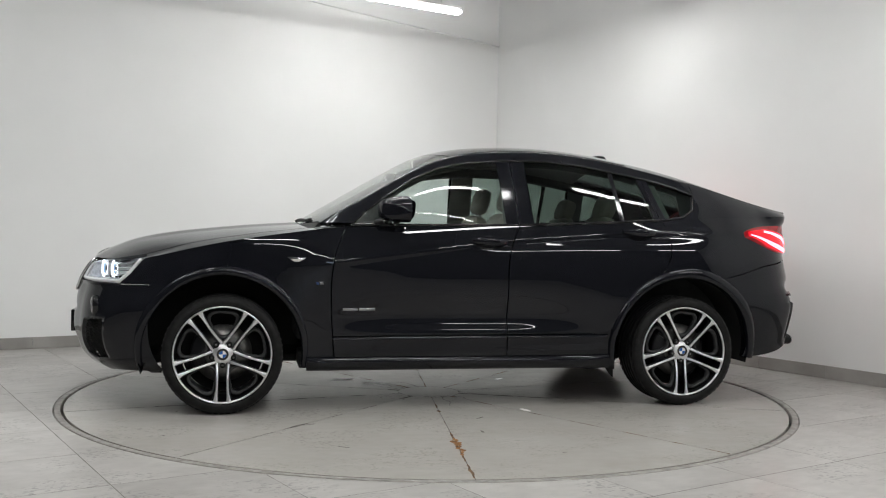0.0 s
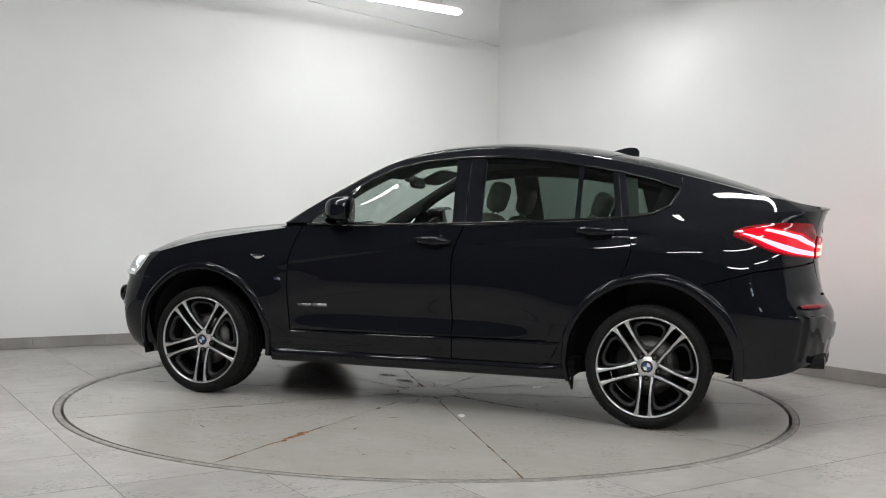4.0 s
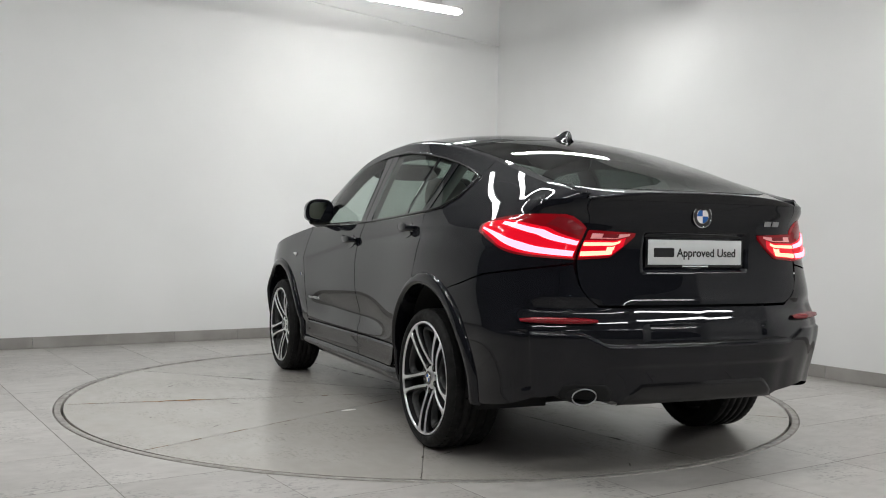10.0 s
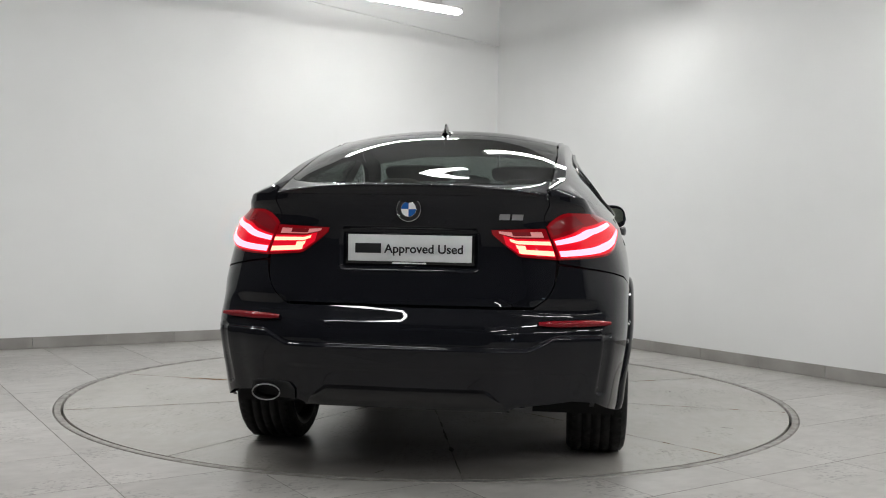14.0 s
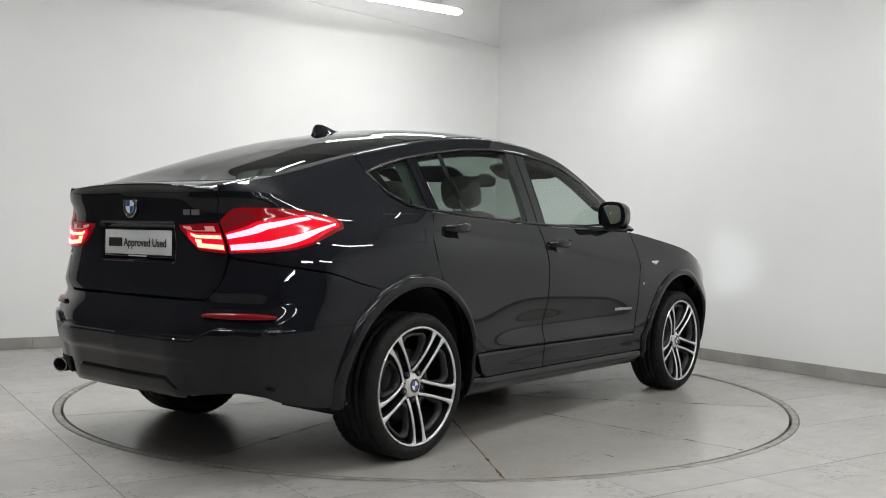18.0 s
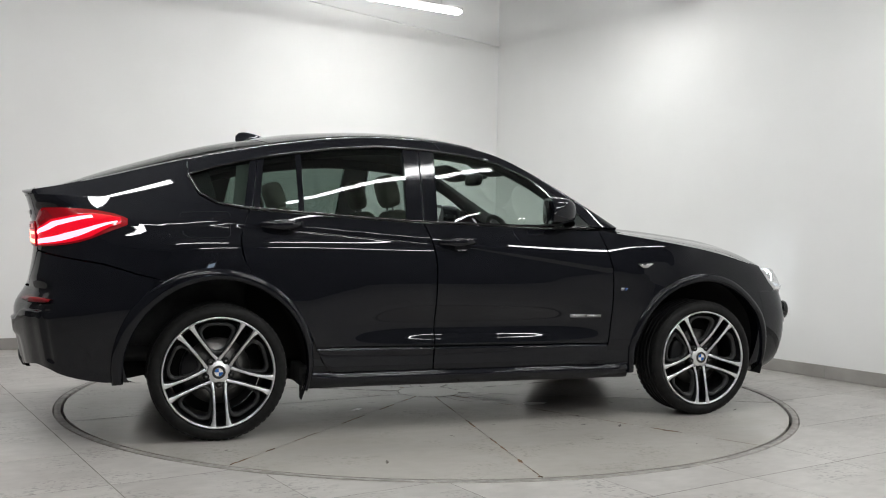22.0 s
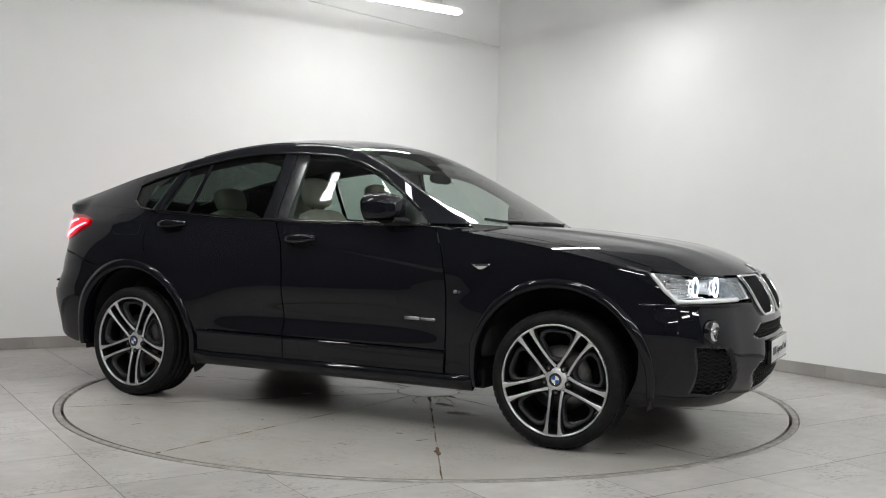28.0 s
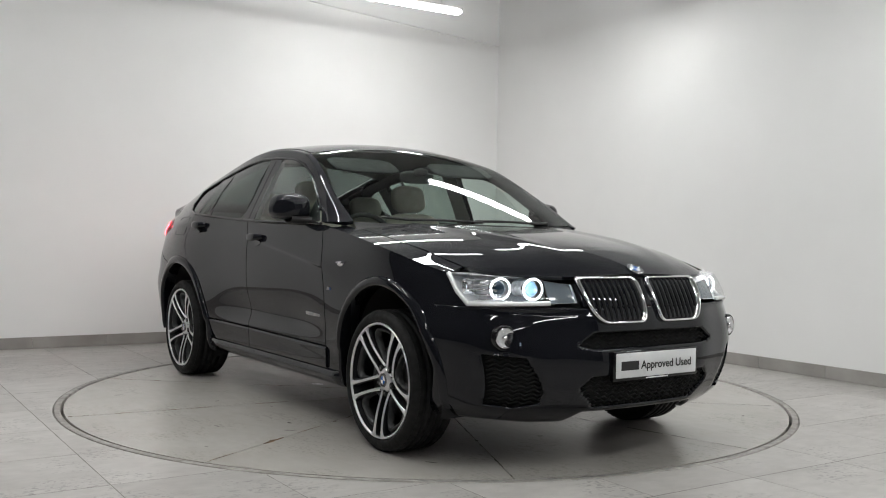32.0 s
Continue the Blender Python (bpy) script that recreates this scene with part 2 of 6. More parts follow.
slab("wall_left", FAR_A, WALL_A + 0.2, WALL_B, WALL_B + 0.2, 0, CEIL, M_WALL, "white painted plaster wall of the photo booth", "wall")
slab("wall_right", WALL_A, WALL_A + 0.2, FAR_B, WALL_B, 0, CEIL, M_WALL, "white painted plaster wall meeting the other in a corner", "wall")
slab("wall_hall_side", FAR_A - 0.2, FAR_A, FAR_B, WALL_B + 0.2, 0, CEIL, M_DARK, "dark grey wall of the hall", "wall")
slab("wall_hall_back", FAR_A - 0.2, WALL_A + 0.2, FAR_B - 0.2, FAR_B, 0, CEIL, M_DARK, "dark grey back wall of the hall", "wall")
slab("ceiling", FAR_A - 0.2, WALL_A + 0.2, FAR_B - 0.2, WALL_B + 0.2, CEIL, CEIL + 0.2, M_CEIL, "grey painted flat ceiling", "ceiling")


def hall_window(a, z):
    """A small daylit window of two panes in the hall's back wall."""
    top = new("window_1")
    bm = bmesh.new()
    for z0, z1 in ((-0.29, -0.25), (-0.02, 0.02), (0.25, 0.29)):
        box(bm, -0.17, 0.17, 0.0, 0.05, z0, z1, 0.004)
    for x0, x1 in ((-0.17, -0.13), (0.13, 0.17)):
        box(bm, x0, x1, 0.0, 0.05, -0.25, 0.25, 0.004)
    part("window_frame", bm, M_LAMPBODY, top, "grey window frame")
    for z0, z1 in ((-0.25, -0.02), (0.02, 0.25)):
        bm = bmesh.new()
        box(bm, -0.13, 0.13, 0.01, 0.02, z0, z1)
        part("pane", bm, M_DAYLIGHT, top, "pane bright with daylight", False)
    top.matrix_world = ROOM @ Matrix.Translation((a, FAR_B, z))
    return tagged(top, "small two-pane window with bluish daylight in the dark wall", "window", "", "structure")


hall_window(-3.2, 1.2)

# raised edge strip of the sloping soffit on the left wall
bm = bmesh.new()
_s = [(WALL_A - 0.001, 3.172), (-5.0, 3.172 + 0.0733 * 8.03)]
for (_u0, _z0), (_u1, _z1) in ((_s[0], _s[1]),):
    vs = [bm.verts.new((u_, w_, min(z_ + d_, CEIL - 0.002))) for u_, z_ in (_s[0], _s[1]) for w_, d_ in ((WALL_B, 0.0), (WALL_B - 0.022, 0.006), (WALL_B - 0.022, 0.045), (WALL_B, 0.05))]
    for i in range(3):
        bm.faces.new((vs[i], vs[i + 1], vs[i + 5], vs[i + 4]))
ob = link("trim", bm, M_WALL, None, "", False)
ob.matrix_world = ROOM
tagged(ob, "white painted strip along the wall's sloping top", "trim", "", "structure")


# ------------------------------------------------------------ lamps
def batten(a, b, z, length=1.5):
    """A sealed strip light along the left wall: grey tray, glowing cover, end caps, two hangers."""
    top = new("strip_light")
    bm = bmesh.new()
    box(bm, -length / 2, length / 2, -0.044, 0.044, 0.03, 0.066, 0.008)
    part("housing", bm, M_LAMPBODY, top)
    bm = bmesh.new()
    rows = []
    for k in range(9):
        an = math.pi * (1 + k / 8)
        rows.append([(x, f_ * 0.055 * math.cos(an), 0.028 + f_ * 0.033 * math.sin(an)) for x, f_ in ((-length / 2 + 0.004, 0.6), (-length / 2 + 0.012, 0.9), (-length / 2 + 0.035, 1.0), (length / 2 - 0.035, 1.0), (length / 2 - 0.012, 0.9), (length / 2 - 0.004, 0.6))])
    sheet(bm, rows)
    part("diffuser", bm, M_TUBE, top, "glowing white diffuser")
    for sgn in (-1, 1):
        bm = bmesh.new()
        xe = sgn * (length / 2 - 0.004)
        box(bm, min(xe, xe + sgn * 0.016), max(xe, xe + sgn * 0.016), -0.04, 0.04, 0.005, 0.062, 0.007)
        part("end_cap", bm, M_LAMPBODY, top)
        bm = bmesh.new()
        tube(bm, [(sgn * length * 0.36, 0, 0.05), (sgn * length * 0.36, 0, CEIL - z)], 0.004, 6)
        part("hanger", bm, M_LAMPBODY, top)
    top.matrix_world = Matrix.Translation(room(a, b, z)) @ pose(0, 0, 0, 0, 0, 32.5)
    return tagged(top, "grey sealed strip light with a glowing white cover", "strip light", "strip lights under the ceiling")



for _a, _b in ((0.925, 2.2), (-1.4, 0.7), (-3.4, 0.5), (1.75, 0.7), (-0.5, 0.0), (-2.9, -0.6), (1.7, -2.0), (-0.5, -2.2), (-2.9, -2.8), (1.7, -4.4), (-0.5, -4.6), (-2.9, -5.0), (1.7, -6.9), (-0.5, -7.1), (-2.9, -7.5)):
    batten(_a, _b, 3.128)

# ------------------------------------------------------------ curves of the car (x forward, y to its left, z up, origin on the ground between the axles)
def spline(pts):
    """A natural cubic spline y(x) through a few points; straight on beyond its ends."""
    pts = sorted(pts)
    x = np.array([p[0] for p in pts], float)
    y = np.array([p[1] for p in pts], float)
    n, h = len(x), np.diff(x)
    A, r = np.eye(n), np.zeros(n)
    for i in range(1, n - 1):
        A[i, i - 1:i + 2] = h[i - 1], 2 * (h[i - 1] + h[i]), h[i]
        r[i] = 3 * ((y[i + 1] - y[i]) / h[i] - (y[i] - y[i - 1]) / h[i - 1])
    c = np.linalg.solve(A, r)

    def f(q):
        i = min(max(int(np.searchsorted(x, q)) - 1, 0), n - 2)
        q = min(max(q, x[0]), x[-1])
        d = q - x[i]
        b = (y[i + 1] - y[i]) / h[i] - h[i] * (2 * c[i] + c[i + 1]) / 3
        return float(y[i] + b * d + c[i] * d * d + (c[i + 1] - c[i]) / (3 * h[i]) * d ** 3)
    return f


def path2(pts, smooth=True):
    """A curve through points, by 0..1 of its length."""
    pts = np.array(pts, float)
    d = np.concatenate([[0], np.cumsum(np.linalg.norm(np.diff(pts, axis=0), axis=1))])
    d /= d[-1]
    if smooth and len(pts) > 2:
        fs = [spline(list(zip(d, pts[:, k]))) for k in range(pts.shape[1])]
        return lambda t: np.array([f(t) for f in fs])
    return lambda t: np.array([np.interp(t, d, pts[:, k]) for k in range(pts.shape[1])])


def smoothstep(t):
    t = min(max(t, 0.0), 1.0)
    return t * t * (3 - 2 * t)


# plan of the body at its widest height, from the middle of the nose round the left side to the middle of the tail
PLAN = [(2.315, 0), (2.302, 0.28), (2.25, 0.555), (2.13, 0.748), (1.86, 0.875), (1.42, 0.918), (0.8, 0.902), (0.0, 0.898),
        (-0.8, 0.908), (-1.40, 0.938), (-1.87, 0.915), (-2.18, 0.828), (-2.332, 0.645), (-2.378, 0.30), (-2.386, 0)]
_plan = path2(PLAN)
_TS = np.linspace(0, 1, 801)
_TP = np.array([_plan(t) for t in _TS])
# nose, tail and flank, by height
nose = spline([(0.17, -0.24), (0.22, -0.14), (0.30, -0.055), (0.38, -0.015), (0.47, 0.0), (0.60, -0.012), (0.70, -0.035), (0.78, -0.07), (0.86, -0.125), (0.92, -0.19)])
tail = spline([(0.22, 0.13), (0.30, 0.05), (0.40, 0.01), (0.55, 0.0), (0.66, 0.0), (0.74, 0.045), (0.85, 0.075), (0.98, 0.085), (1.08, 0.072), (1.16, 0.056), (1.23, 0.034)])
flank = spline([(0.17, -0.115), (0.24, -0.062), (0.31, -0.036), (0.38, -0.030), (0.46, -0.020), (0.60, -0.003), (0.76, 0.0), (0.90, 0.0), (0.985, -0.008), (1.05, -0.024), (1.12, -0.042), (1.20, -0.070), (1.26, -0.09)])
zbelt = spline([(0.95, 1.082), (0.63, 1.087), (0.3, 1.092), (-0.546, 1.113), (-0.883, 1.130), (-1.22, 1.150), (-1.6, 1.178), (-2.0, 1.195), (-2.35, 1.205)])
zrail = spline([(0.95, 1.048), (0.72, 1.185), (0.477, 1.3245), (0.307, 1.4195), (0.136, 1.495), (-0.036, 1.535), (-0.277, 1.562), (-0.6, 1.565), (-1.073, 1.508), (-1.42, 1.438), (-1.7, 1.369), (-2.0, 1.288), (-2.35, 1.215)])
yrail = spline([(0.95, 0.81), (0.6, 0.78), (0.3, 0.715), (0.0, 0.663), (-0.6, 0.638), (-1.1, 0.617), (-1.5, 0.618), (-1.95, 0.625), (-2.35, 0.58)])
zroof = spline([(1.0, 1.0795), (0.9, 1.1405), (0.72, 1.2490), (0.49, 1.3855), (0.34, 1.4715), (0.22, 1.537), (0.11, 1.578), (-0.05, 1.613), (-0.24, 1.630), (-0.43, 1.638), (-0.63, 1.635),
                (-0.82, 1.622), (-1.02, 1.600), (-1.22, 1.560), (-1.42, 1.511), (-1.62, 1.451), (-1.82, 1.388), (-2.02, 1.323), (-2.2, 1.260), (-2.4, 1.232)])
zhood = spline([(2.24, 0.890), (2.17, 0.922), (2.05, 0.962), (1.88, 1.006), (1.69, 1.038), (1.49, 1.061), (1.3, 1.080), (1.1, 1.096), (0.9, 1.106)])
zedge = spline([(2.25, 0.80), (1.95, 0.855), (1.84, 0.877), (1.5, 0.958), (1.2, 1.012), (0.9, 1.056), (0.7, 1.082)])


hollow = spline([(0.44, 0.0), (0.455, -0.001), (0.49, -0.014), (0.53, -0.029), (0.57, -0.031), (0.64, -0.017), (0.72, -0.003), (0.78, 0.0)])


def swage(x):
    """Height of the line that rises along the doors to the rear handle."""
    return float(np.interp(x, [-2.0, -1.0, -0.3, 0.75, 1.25], [1.10, 1.062, 1.010, 0.868, 0.845]))


def shell(s, z, off=0.0):
    """A point of the lower body: s 0..1 round the plan, z the height."""
    x, y = _plan(s)
    wf, wr = smoothstep((x - 0.9) / 1.3), smoothstep((-x - 1.1) / 1.2)
    fy = flank(z) * smoothstep(y / 0.6)
    if x > 1.45:
        # fuller lower corners of the front bumper
        fy += 0.022 * smoothstep((x - 1.45) / 0.4) * smoothstep((z - 0.22) / 0.08) * smoothstep((0.74 - z) / 0.16) * smoothstep((y - 0.35) / 0.35)
    # the flanks draw in above the shoulder less at the nose
    if z > 0.82 and x < -0.9:
        fy -= (0.16 * (z - 0.82) * smoothstep((-x - 1.2) / 0.9) + 0.35 * max(z - 1.08, 0) * smoothstep((-x - 0.9) / 0.8)) * smoothstep(y / 0.7)
        fy *= 1 - 0.6 * smoothstep((-x - 2.05) / 0.25) * smoothstep((z - 1.08) / 0.1)
    px, py = x + wf * nose(min(z, 0.92)) - wr * -tail(min(z, 1.23)), y + fy
    # soft shoulder crease that rises to the tail
    if -1.75 < x < 1.25:
        cz = swage(x)
        zb_ = zbelt(x)
        d, D = min(zb_ - z, zb_ - cz), zb_ - cz
        rise = flank(zb_) + 0.26 * D - 0.04 * D - flank(cz)
        if z >= cz:
            dy = flank(zb_) + 0.26 * d - 0.04 * d * d / D - flank(z) if z < zb_ else 0.0
        else:
            h = cz - z
            dy = rise * math.exp(-(h / 0.10) ** 2) - 0.005 * smoothstep(h / 0.018) * math.exp(-(h / 0.07) ** 2)
        py += dy * smoothstep((1.2 - x) / 0.45) * smoothstep((x + 1.7) / 0.5)
    if -2.0 < x < 1.6:
        # step of the lower door moulding
        py -= 0.010 * smoothstep((0.442 - z) / 0.012) * smoothstep((1.0 - x) / 0.05) * smoothstep((x + 1.0) / 0.05)
        # hollow above the sill
        py += hollow(min(max(z, 0.44), 0.78)) * smoothstep((1.0 - x) / 0.7) * smoothstep((x + 1.0) / 0.7)
    # bumper corners drawn in below the lamps
    if x > 1.7:
        px -= 0.028 * smoothstep((y - 0.30) / 0.25) * smoothstep((0.84 - y) / 0.14) * smoothstep((0.755 - z) / 0.05)
    if x < -1.8:
        px += 0.038 * smoothstep((y - 0.34) / 0.28) * smoothstep((0.85 - y) / 0.14) * smoothstep((0.80 - z) / 0.08)
    if off:
        e = 1e-3
        t = _plan(min(s + e, 1)) - _plan(max(s - e, 0))
        t /= np.linalg.norm(t)
        px, py = px + t[1] * off, py - t[0] * off
    return (px, py, z)


def s_at(x, z):
    """Where round the plan the flank at height z lies at x."""
    xs = np.array([p[0] for p in _TP])
    px = xs + _WF * nose(min(z, 0.92)) + _WR * tail(min(z, 1.23))
    return float(np.interp(-x, -px, _TS))


_WF = np.array([smoothstep((q - 0.9) / 1.3) for q in _TP[:, 0]])
_WR = np.array([smoothstep((-q - 1.1) / 1.2) for q in _TP[:, 0]])


def side(x, z, off=0.0):
    """The left flank and the glasshouse side as y over (x, z)."""
    zb = zbelt(x)
    if z <= zb:
        p = shell(s_at(x, z), z)
        return (p[0], p[1] + off, z)
    yb = shell(s_at(x, zb), zb)[1]
    H = max(zrail(x) - zb, 0.02)
    drop = yb - min(yrail(x), yb - 0.01)
    t = (z - zb) / H
    # slightly barrelled at the doors, fuller at the rear pillar
    c = -0.10 + 0.06 * smoothstep((-x - 0.4) / 0.9) - 0.16 * smoothstep((-x - 1.3) / 0.4)
    y = yb - drop * (t + c * t * (1 - t))
    return (x, y + off, z)


def hoodz(x, y):
    yw = max(shell(s_at(min(x, 1.84), zedge(min(x, 1.84))), zedge(min(x, 1.84)))[1], 0.3)
    if x > 1.84:
        yw -= 0.10 * (x - 1.84)
    u = min(abs(y) / yw, 1.0)
    ridge = 0.010 * math.exp(-((abs(y) - (0.30 + 0.14 * (2.1 - x))) / 0.05) ** 2) * smoothstep((2.2 - x) / 0.5)
    z = zhood(x) - (zhood(x) - zedge(x)) * u ** 2.5 + ridge
    # the rolled front edge over the lamps
    d = min(max((bonnet_front(y) - x) / 0.26, 0.0), 1.0)
    k = math.sqrt(max(1 - (1 - d) ** 2, 0.0))
    return bonnet_lip(y) + (z - bonnet_lip(y)) * k


bonnet_front = spline([(-0.80, 1.82), (-0.66, 1.99), (-0.45, 2.115), (-0.25, 2.185), (0, 2.205), (0.25, 2.185), (0.45, 2.115), (0.66, 1.99), (0.80, 1.82)])
bonnet_lip = spline([(-0.80, 0.880), (-0.66, 0.870), (-0.45, 0.855), (0, 0.872), (0.45, 0.855), (0.66, 0.870), (0.80, 0.880)])


def roofz(x, y):
    u = min(abs(y) / yrail(x), 1.0)
    return zroof(x) - (zroof(x) - zrail(x)) * u ** (2.0 + 0.3 * smoothstep((0.1 - x) / 0.3) + 0.05 * smoothstep((-x - 0.4) / 0.6))


def coons(c0, c1, d0, d1, u, v):
    """A point of the patch between four edges: c0, c1 along u (bottom, top), d0, d1 along v (start, end)."""
    return ((1 - v) * c0(u) + v * c1(u) + (1 - u) * d0(v) + u * d1(v)
            - ((1 - u) * (1 - v) * c0(0) + u * (1 - v) * c0(1) + (1 - u) * v * c1(0) + u * v * c1(1)))


GAP = 0.004


def patch(bm, f, nu, nv, size=(1.0, 1.0), lip=0.014, mirror=False, flip=False, gaps=(1, 1, 1, 1), uv=(0, 1, 0, 1)):
    """A body panel: f(u, v) gives its points; its edges keep a joint's width free and fold inwards."""
    du, dv = GAP / size[0], GAP / size[1]
    us = np.linspace(uv[0] + du * gaps[0], uv[1] - du * gaps[1], nu + 1)
    vs = np.linspace(uv[2] + dv * gaps[2], uv[3] - dv * gaps[3], nv + 1)
    rows = [[Vector(f(a, b)) for b in vs] for a in us]
    if mirror:
        rows = [[Vector((p.x, -p.y, p.z)) for p in r] for r in rows]
    sheet(bm, rows, flip != mirror)
    if lip:
        ring = [(i, 0) for i in range(nu + 1)] + [(nu, j) for j in range(1, nv + 1)] + [(i, nv) for i in range(nu - 1, -1, -1)] + [(0, j) for j in range(nv - 1, 0, -1)]
        pts, ins = [], []
        for i, j in ring:
            p = rows[i][j]
            a = rows[min(i + 1, nu)][j] - rows[max(i - 1, 0)][j]
            b = rows[i][min(j + 1, nv)] - rows[i][max(j - 1, 0)]
            n = a.cross(b)
            n = n.normalized() if n.length > 1e-12 else Vector((0, 0, 0))
            inward = Vector((0, 0, 0.75)) + Vector((p.x * 0.75, 0, 0)) - p
            if n.dot(inward) < 0:
                n.negate()
            pts.append(p)
            ins.append(p + n * lip)
        sheet(bm, [pts, ins], flip == mirror, close_v=True)


def line(*pts):
    return path2(pts, False)


def curve(*pts):
    return path2(pts, True)


WHEELBASE = 1.405
ARCH_F, ARCH_R = 0.468, 0.480          # outer radii of the arch mouldings
ARCH_Z = 0.352


def arc(cx, r, a0, a1, n=24):
    return [(cx + r * math.cos(radians(a0 + (a1 - a0) * k / n)), ARCH_Z + r * math.sin(radians(a0 + (a1 - a0) * k / n))) for k in range(n + 1)]


car = new("car")
tagged(car, "glossy black coupe SUV on the turntable with lit lamps", "car")


def both(name, build, mat, label="", parent=None):
    """The left part and its mirrored twin on the right."""
    out = []
    for mirror in (False, True):
        bm = bmesh.new()
        build(bm, mirror)
        out.append(part(name, bm, mat, parent or car, label))
    return out


# edges of the panels in the side plan (x, z)
DOOR_FRONT = [(0.773, 0.318), (0.794, 0.577), (0.797, 0.745), (0.776, 0.912), (0.712, 1.079)]
B_SEAM = [(-0.272, 0.318), (-0.270, 0.55), (-0.267, 0.764), (-0.283, 0.965), (-0.341, 1.104)]
DOOR_REAR = [(-0.872, 0.318), (-0.905, 0.40), (-0.945, 0.51), (-1.02, 0.64), (-1.12, 0.745), (-1.253, 0.826), (-1.300, 0.93), (-1.309, 1.0), (-1.262, 1.152)]


def MOULD(x):
    """Height of the joint over the doors' lower panels."""
    return 0.441 - 0.008 * x


def flat2(p):
    return side(p[0], p[1])


def front_door(bm, mirror):
    c0, c1 = line((0.784, MOULD(0.784)), (-0.271, MOULD(-0.271))), line(*[(x, zbelt(x)) for x in np.linspace(0.712, -0.341, 12)])
    d0, d1 = curve((0.784, MOULD(0.784)), *DOOR_FRONT[1:]), curve((-0.271, MOULD(-0.271)), *B_SEAM[1:])
    patch(bm, lambda u, v: flat2(coons(c0, c1, d0, d1, u, v)), 30, 70, (1.05, 0.65), mirror=mirror, flip=True)


def rear_door(bm, mirror):
    c0, c1 = line((-0.271, MOULD(-0.271)), (-0.918, MOULD(-0.918))), line(*[(x, zbelt(x)) for x in np.linspace(-0.341, -1.262, 12)])
    d0, d1 = curve((-0.271, MOULD(-0.271)), *B_SEAM[1:]), curve((-0.918, MOULD(-0.918)), *DOOR_REAR[2:])
    patch(bm, lambda u, v: flat2(coons(c0, c1, d0, d1, u, v)), 30, 72, (0.8, 0.7), mirror=mirror, flip=True)


def door_moulding(x0b, x0t, x1b, x1t, round_=0.0):
    """The lower panel of a door: a rounded ledge along its top that catches the light."""
    def build(bm, mirror):
        def f(u, v):
            xt, xb = x0t + (x1t - x0t) * u, x0b + (x1b - x0b) * u
            zt = MOULD(xt)
            zb_ = 0.312 + round_ * max(0.0, (u - 0.88) / 0.12) ** 2.2
            x, z = xb + (xt - xb) * v, zb_ + (zt - zb_) * v
            # flat face, then the ledge turning in at its top
            ledge = 0.013 * smoothstep((1 - v) / 0.10) - 0.004 * smoothstep((0.2 - v) / 0.2)
            return (x, side(x, min(z, 0.428))[1] + ledge, z)
        patch(bm, f, 24, 16, (abs(x1b - x0b), 0.13), mirror=mirror, flip=True)
    return build


def front_fender(bm, mirror):
    a = math.degrees(math.asin((0.722 - ARCH_Z) / ARCH_F))
    low = arc(WHEELBASE, ARCH_F, a, 180) + [(0.93, 0.318), (0.773, 0.318)]
    c0, c1 = line(*low), line(*[(x, zedge(x)) for x in np.linspace(1.84, 0.712, 14)])
    d0, d1 = line(low[0], (1.80, 0.727), (1.980, 0.735), (1.910, 0.80), (1.845, 0.877)), curve(*DOOR_FRONT)
    patch(bm, lambda u, v: flat2(coons(c0, c1, d0, d1, u, v)), 48, 24, (1.2, 0.5), mirror=mirror, flip=True, gaps=(1, 1, 0, 0))

    def top(u, v):
        x = 1.84 + (0.80 - 1.84) * u
        yo = side(x, zedge(x))[1]
        y = yo * (1 - 0.12 * v)
        return (x, y, hoodz(x, y))
    patch(bm, top, 36, 6, (1.0, 0.1), mirror=mirror, flip=True, gaps=(1, 1, 0, 1))


def quarter(bm, mirror):
    # from the rear door over the arch to the tailgate's joint
    def f(u, v):
        low = QL(u)
        topp = QT(u)
        d0, d1 = QD0(v), QD1(v)
        q = (1 - v) * low + v * topp + (1 - u) * d0 + u * d1 - ((1 - u) * (1 - v) * QL(0) + u * (1 - v) * QL(1) + (1 - u) * v * QT(0) + u * v * QT(1))
        return shell(q[0], q[1])
    patch(bm, f, 44, 24, (1.2, 0.35), mirror=mirror, flip=True, gaps=(1, 1, 1, 0))


def sz(x, z):
    return (s_at(x, z), z)


S_GATE = 0.0
for _k in range(801):
    if _TP[_k][1] < 0.625 and _TP[_k][0] < -1:
        S_GATE = _TS[_k]
        break
QL = line(*([sz(-1.253, 0.826), sz(-1.32, 0.822), sz(-1.405, 0.828), sz(-1.50, 0.815), sz(-1.62, 0.778), sz(-1.80, 0.825), sz(-1.95, 0.872)] + [(S_GATE, 0.93)]))
QT = line(*([sz(x, zbelt(x)) for x in np.linspace(-1.262, -2.1, 12)] + [(S_GATE, 1.205)]))
QD0 = line(*[sz(x, z) for x, z in [(-1.253, 0.826), (-1.300, 0.93), (-1.309, 1.0), (-1.262, 1.152)]])
QD1 = line((S_GATE, 0.93), (S_GATE, 1.205))

both("front_door", front_door, M_PAINT)
both("rear_door", rear_door, M_PAINT)
both("front_door_moulding", door_moulding(0.773, 0.784, -0.272, -0.271), M_PAINT, "gloss black lower door panel")
both("rear_door_moulding", door_moulding(-0.272, -0.271, -0.872, -0.918, 0.05), M_PAINT, "gloss black lower door panel")
both("front_wing", front_fender, M_PAINT)
both("rear_wing", quarter, M_PAINT)


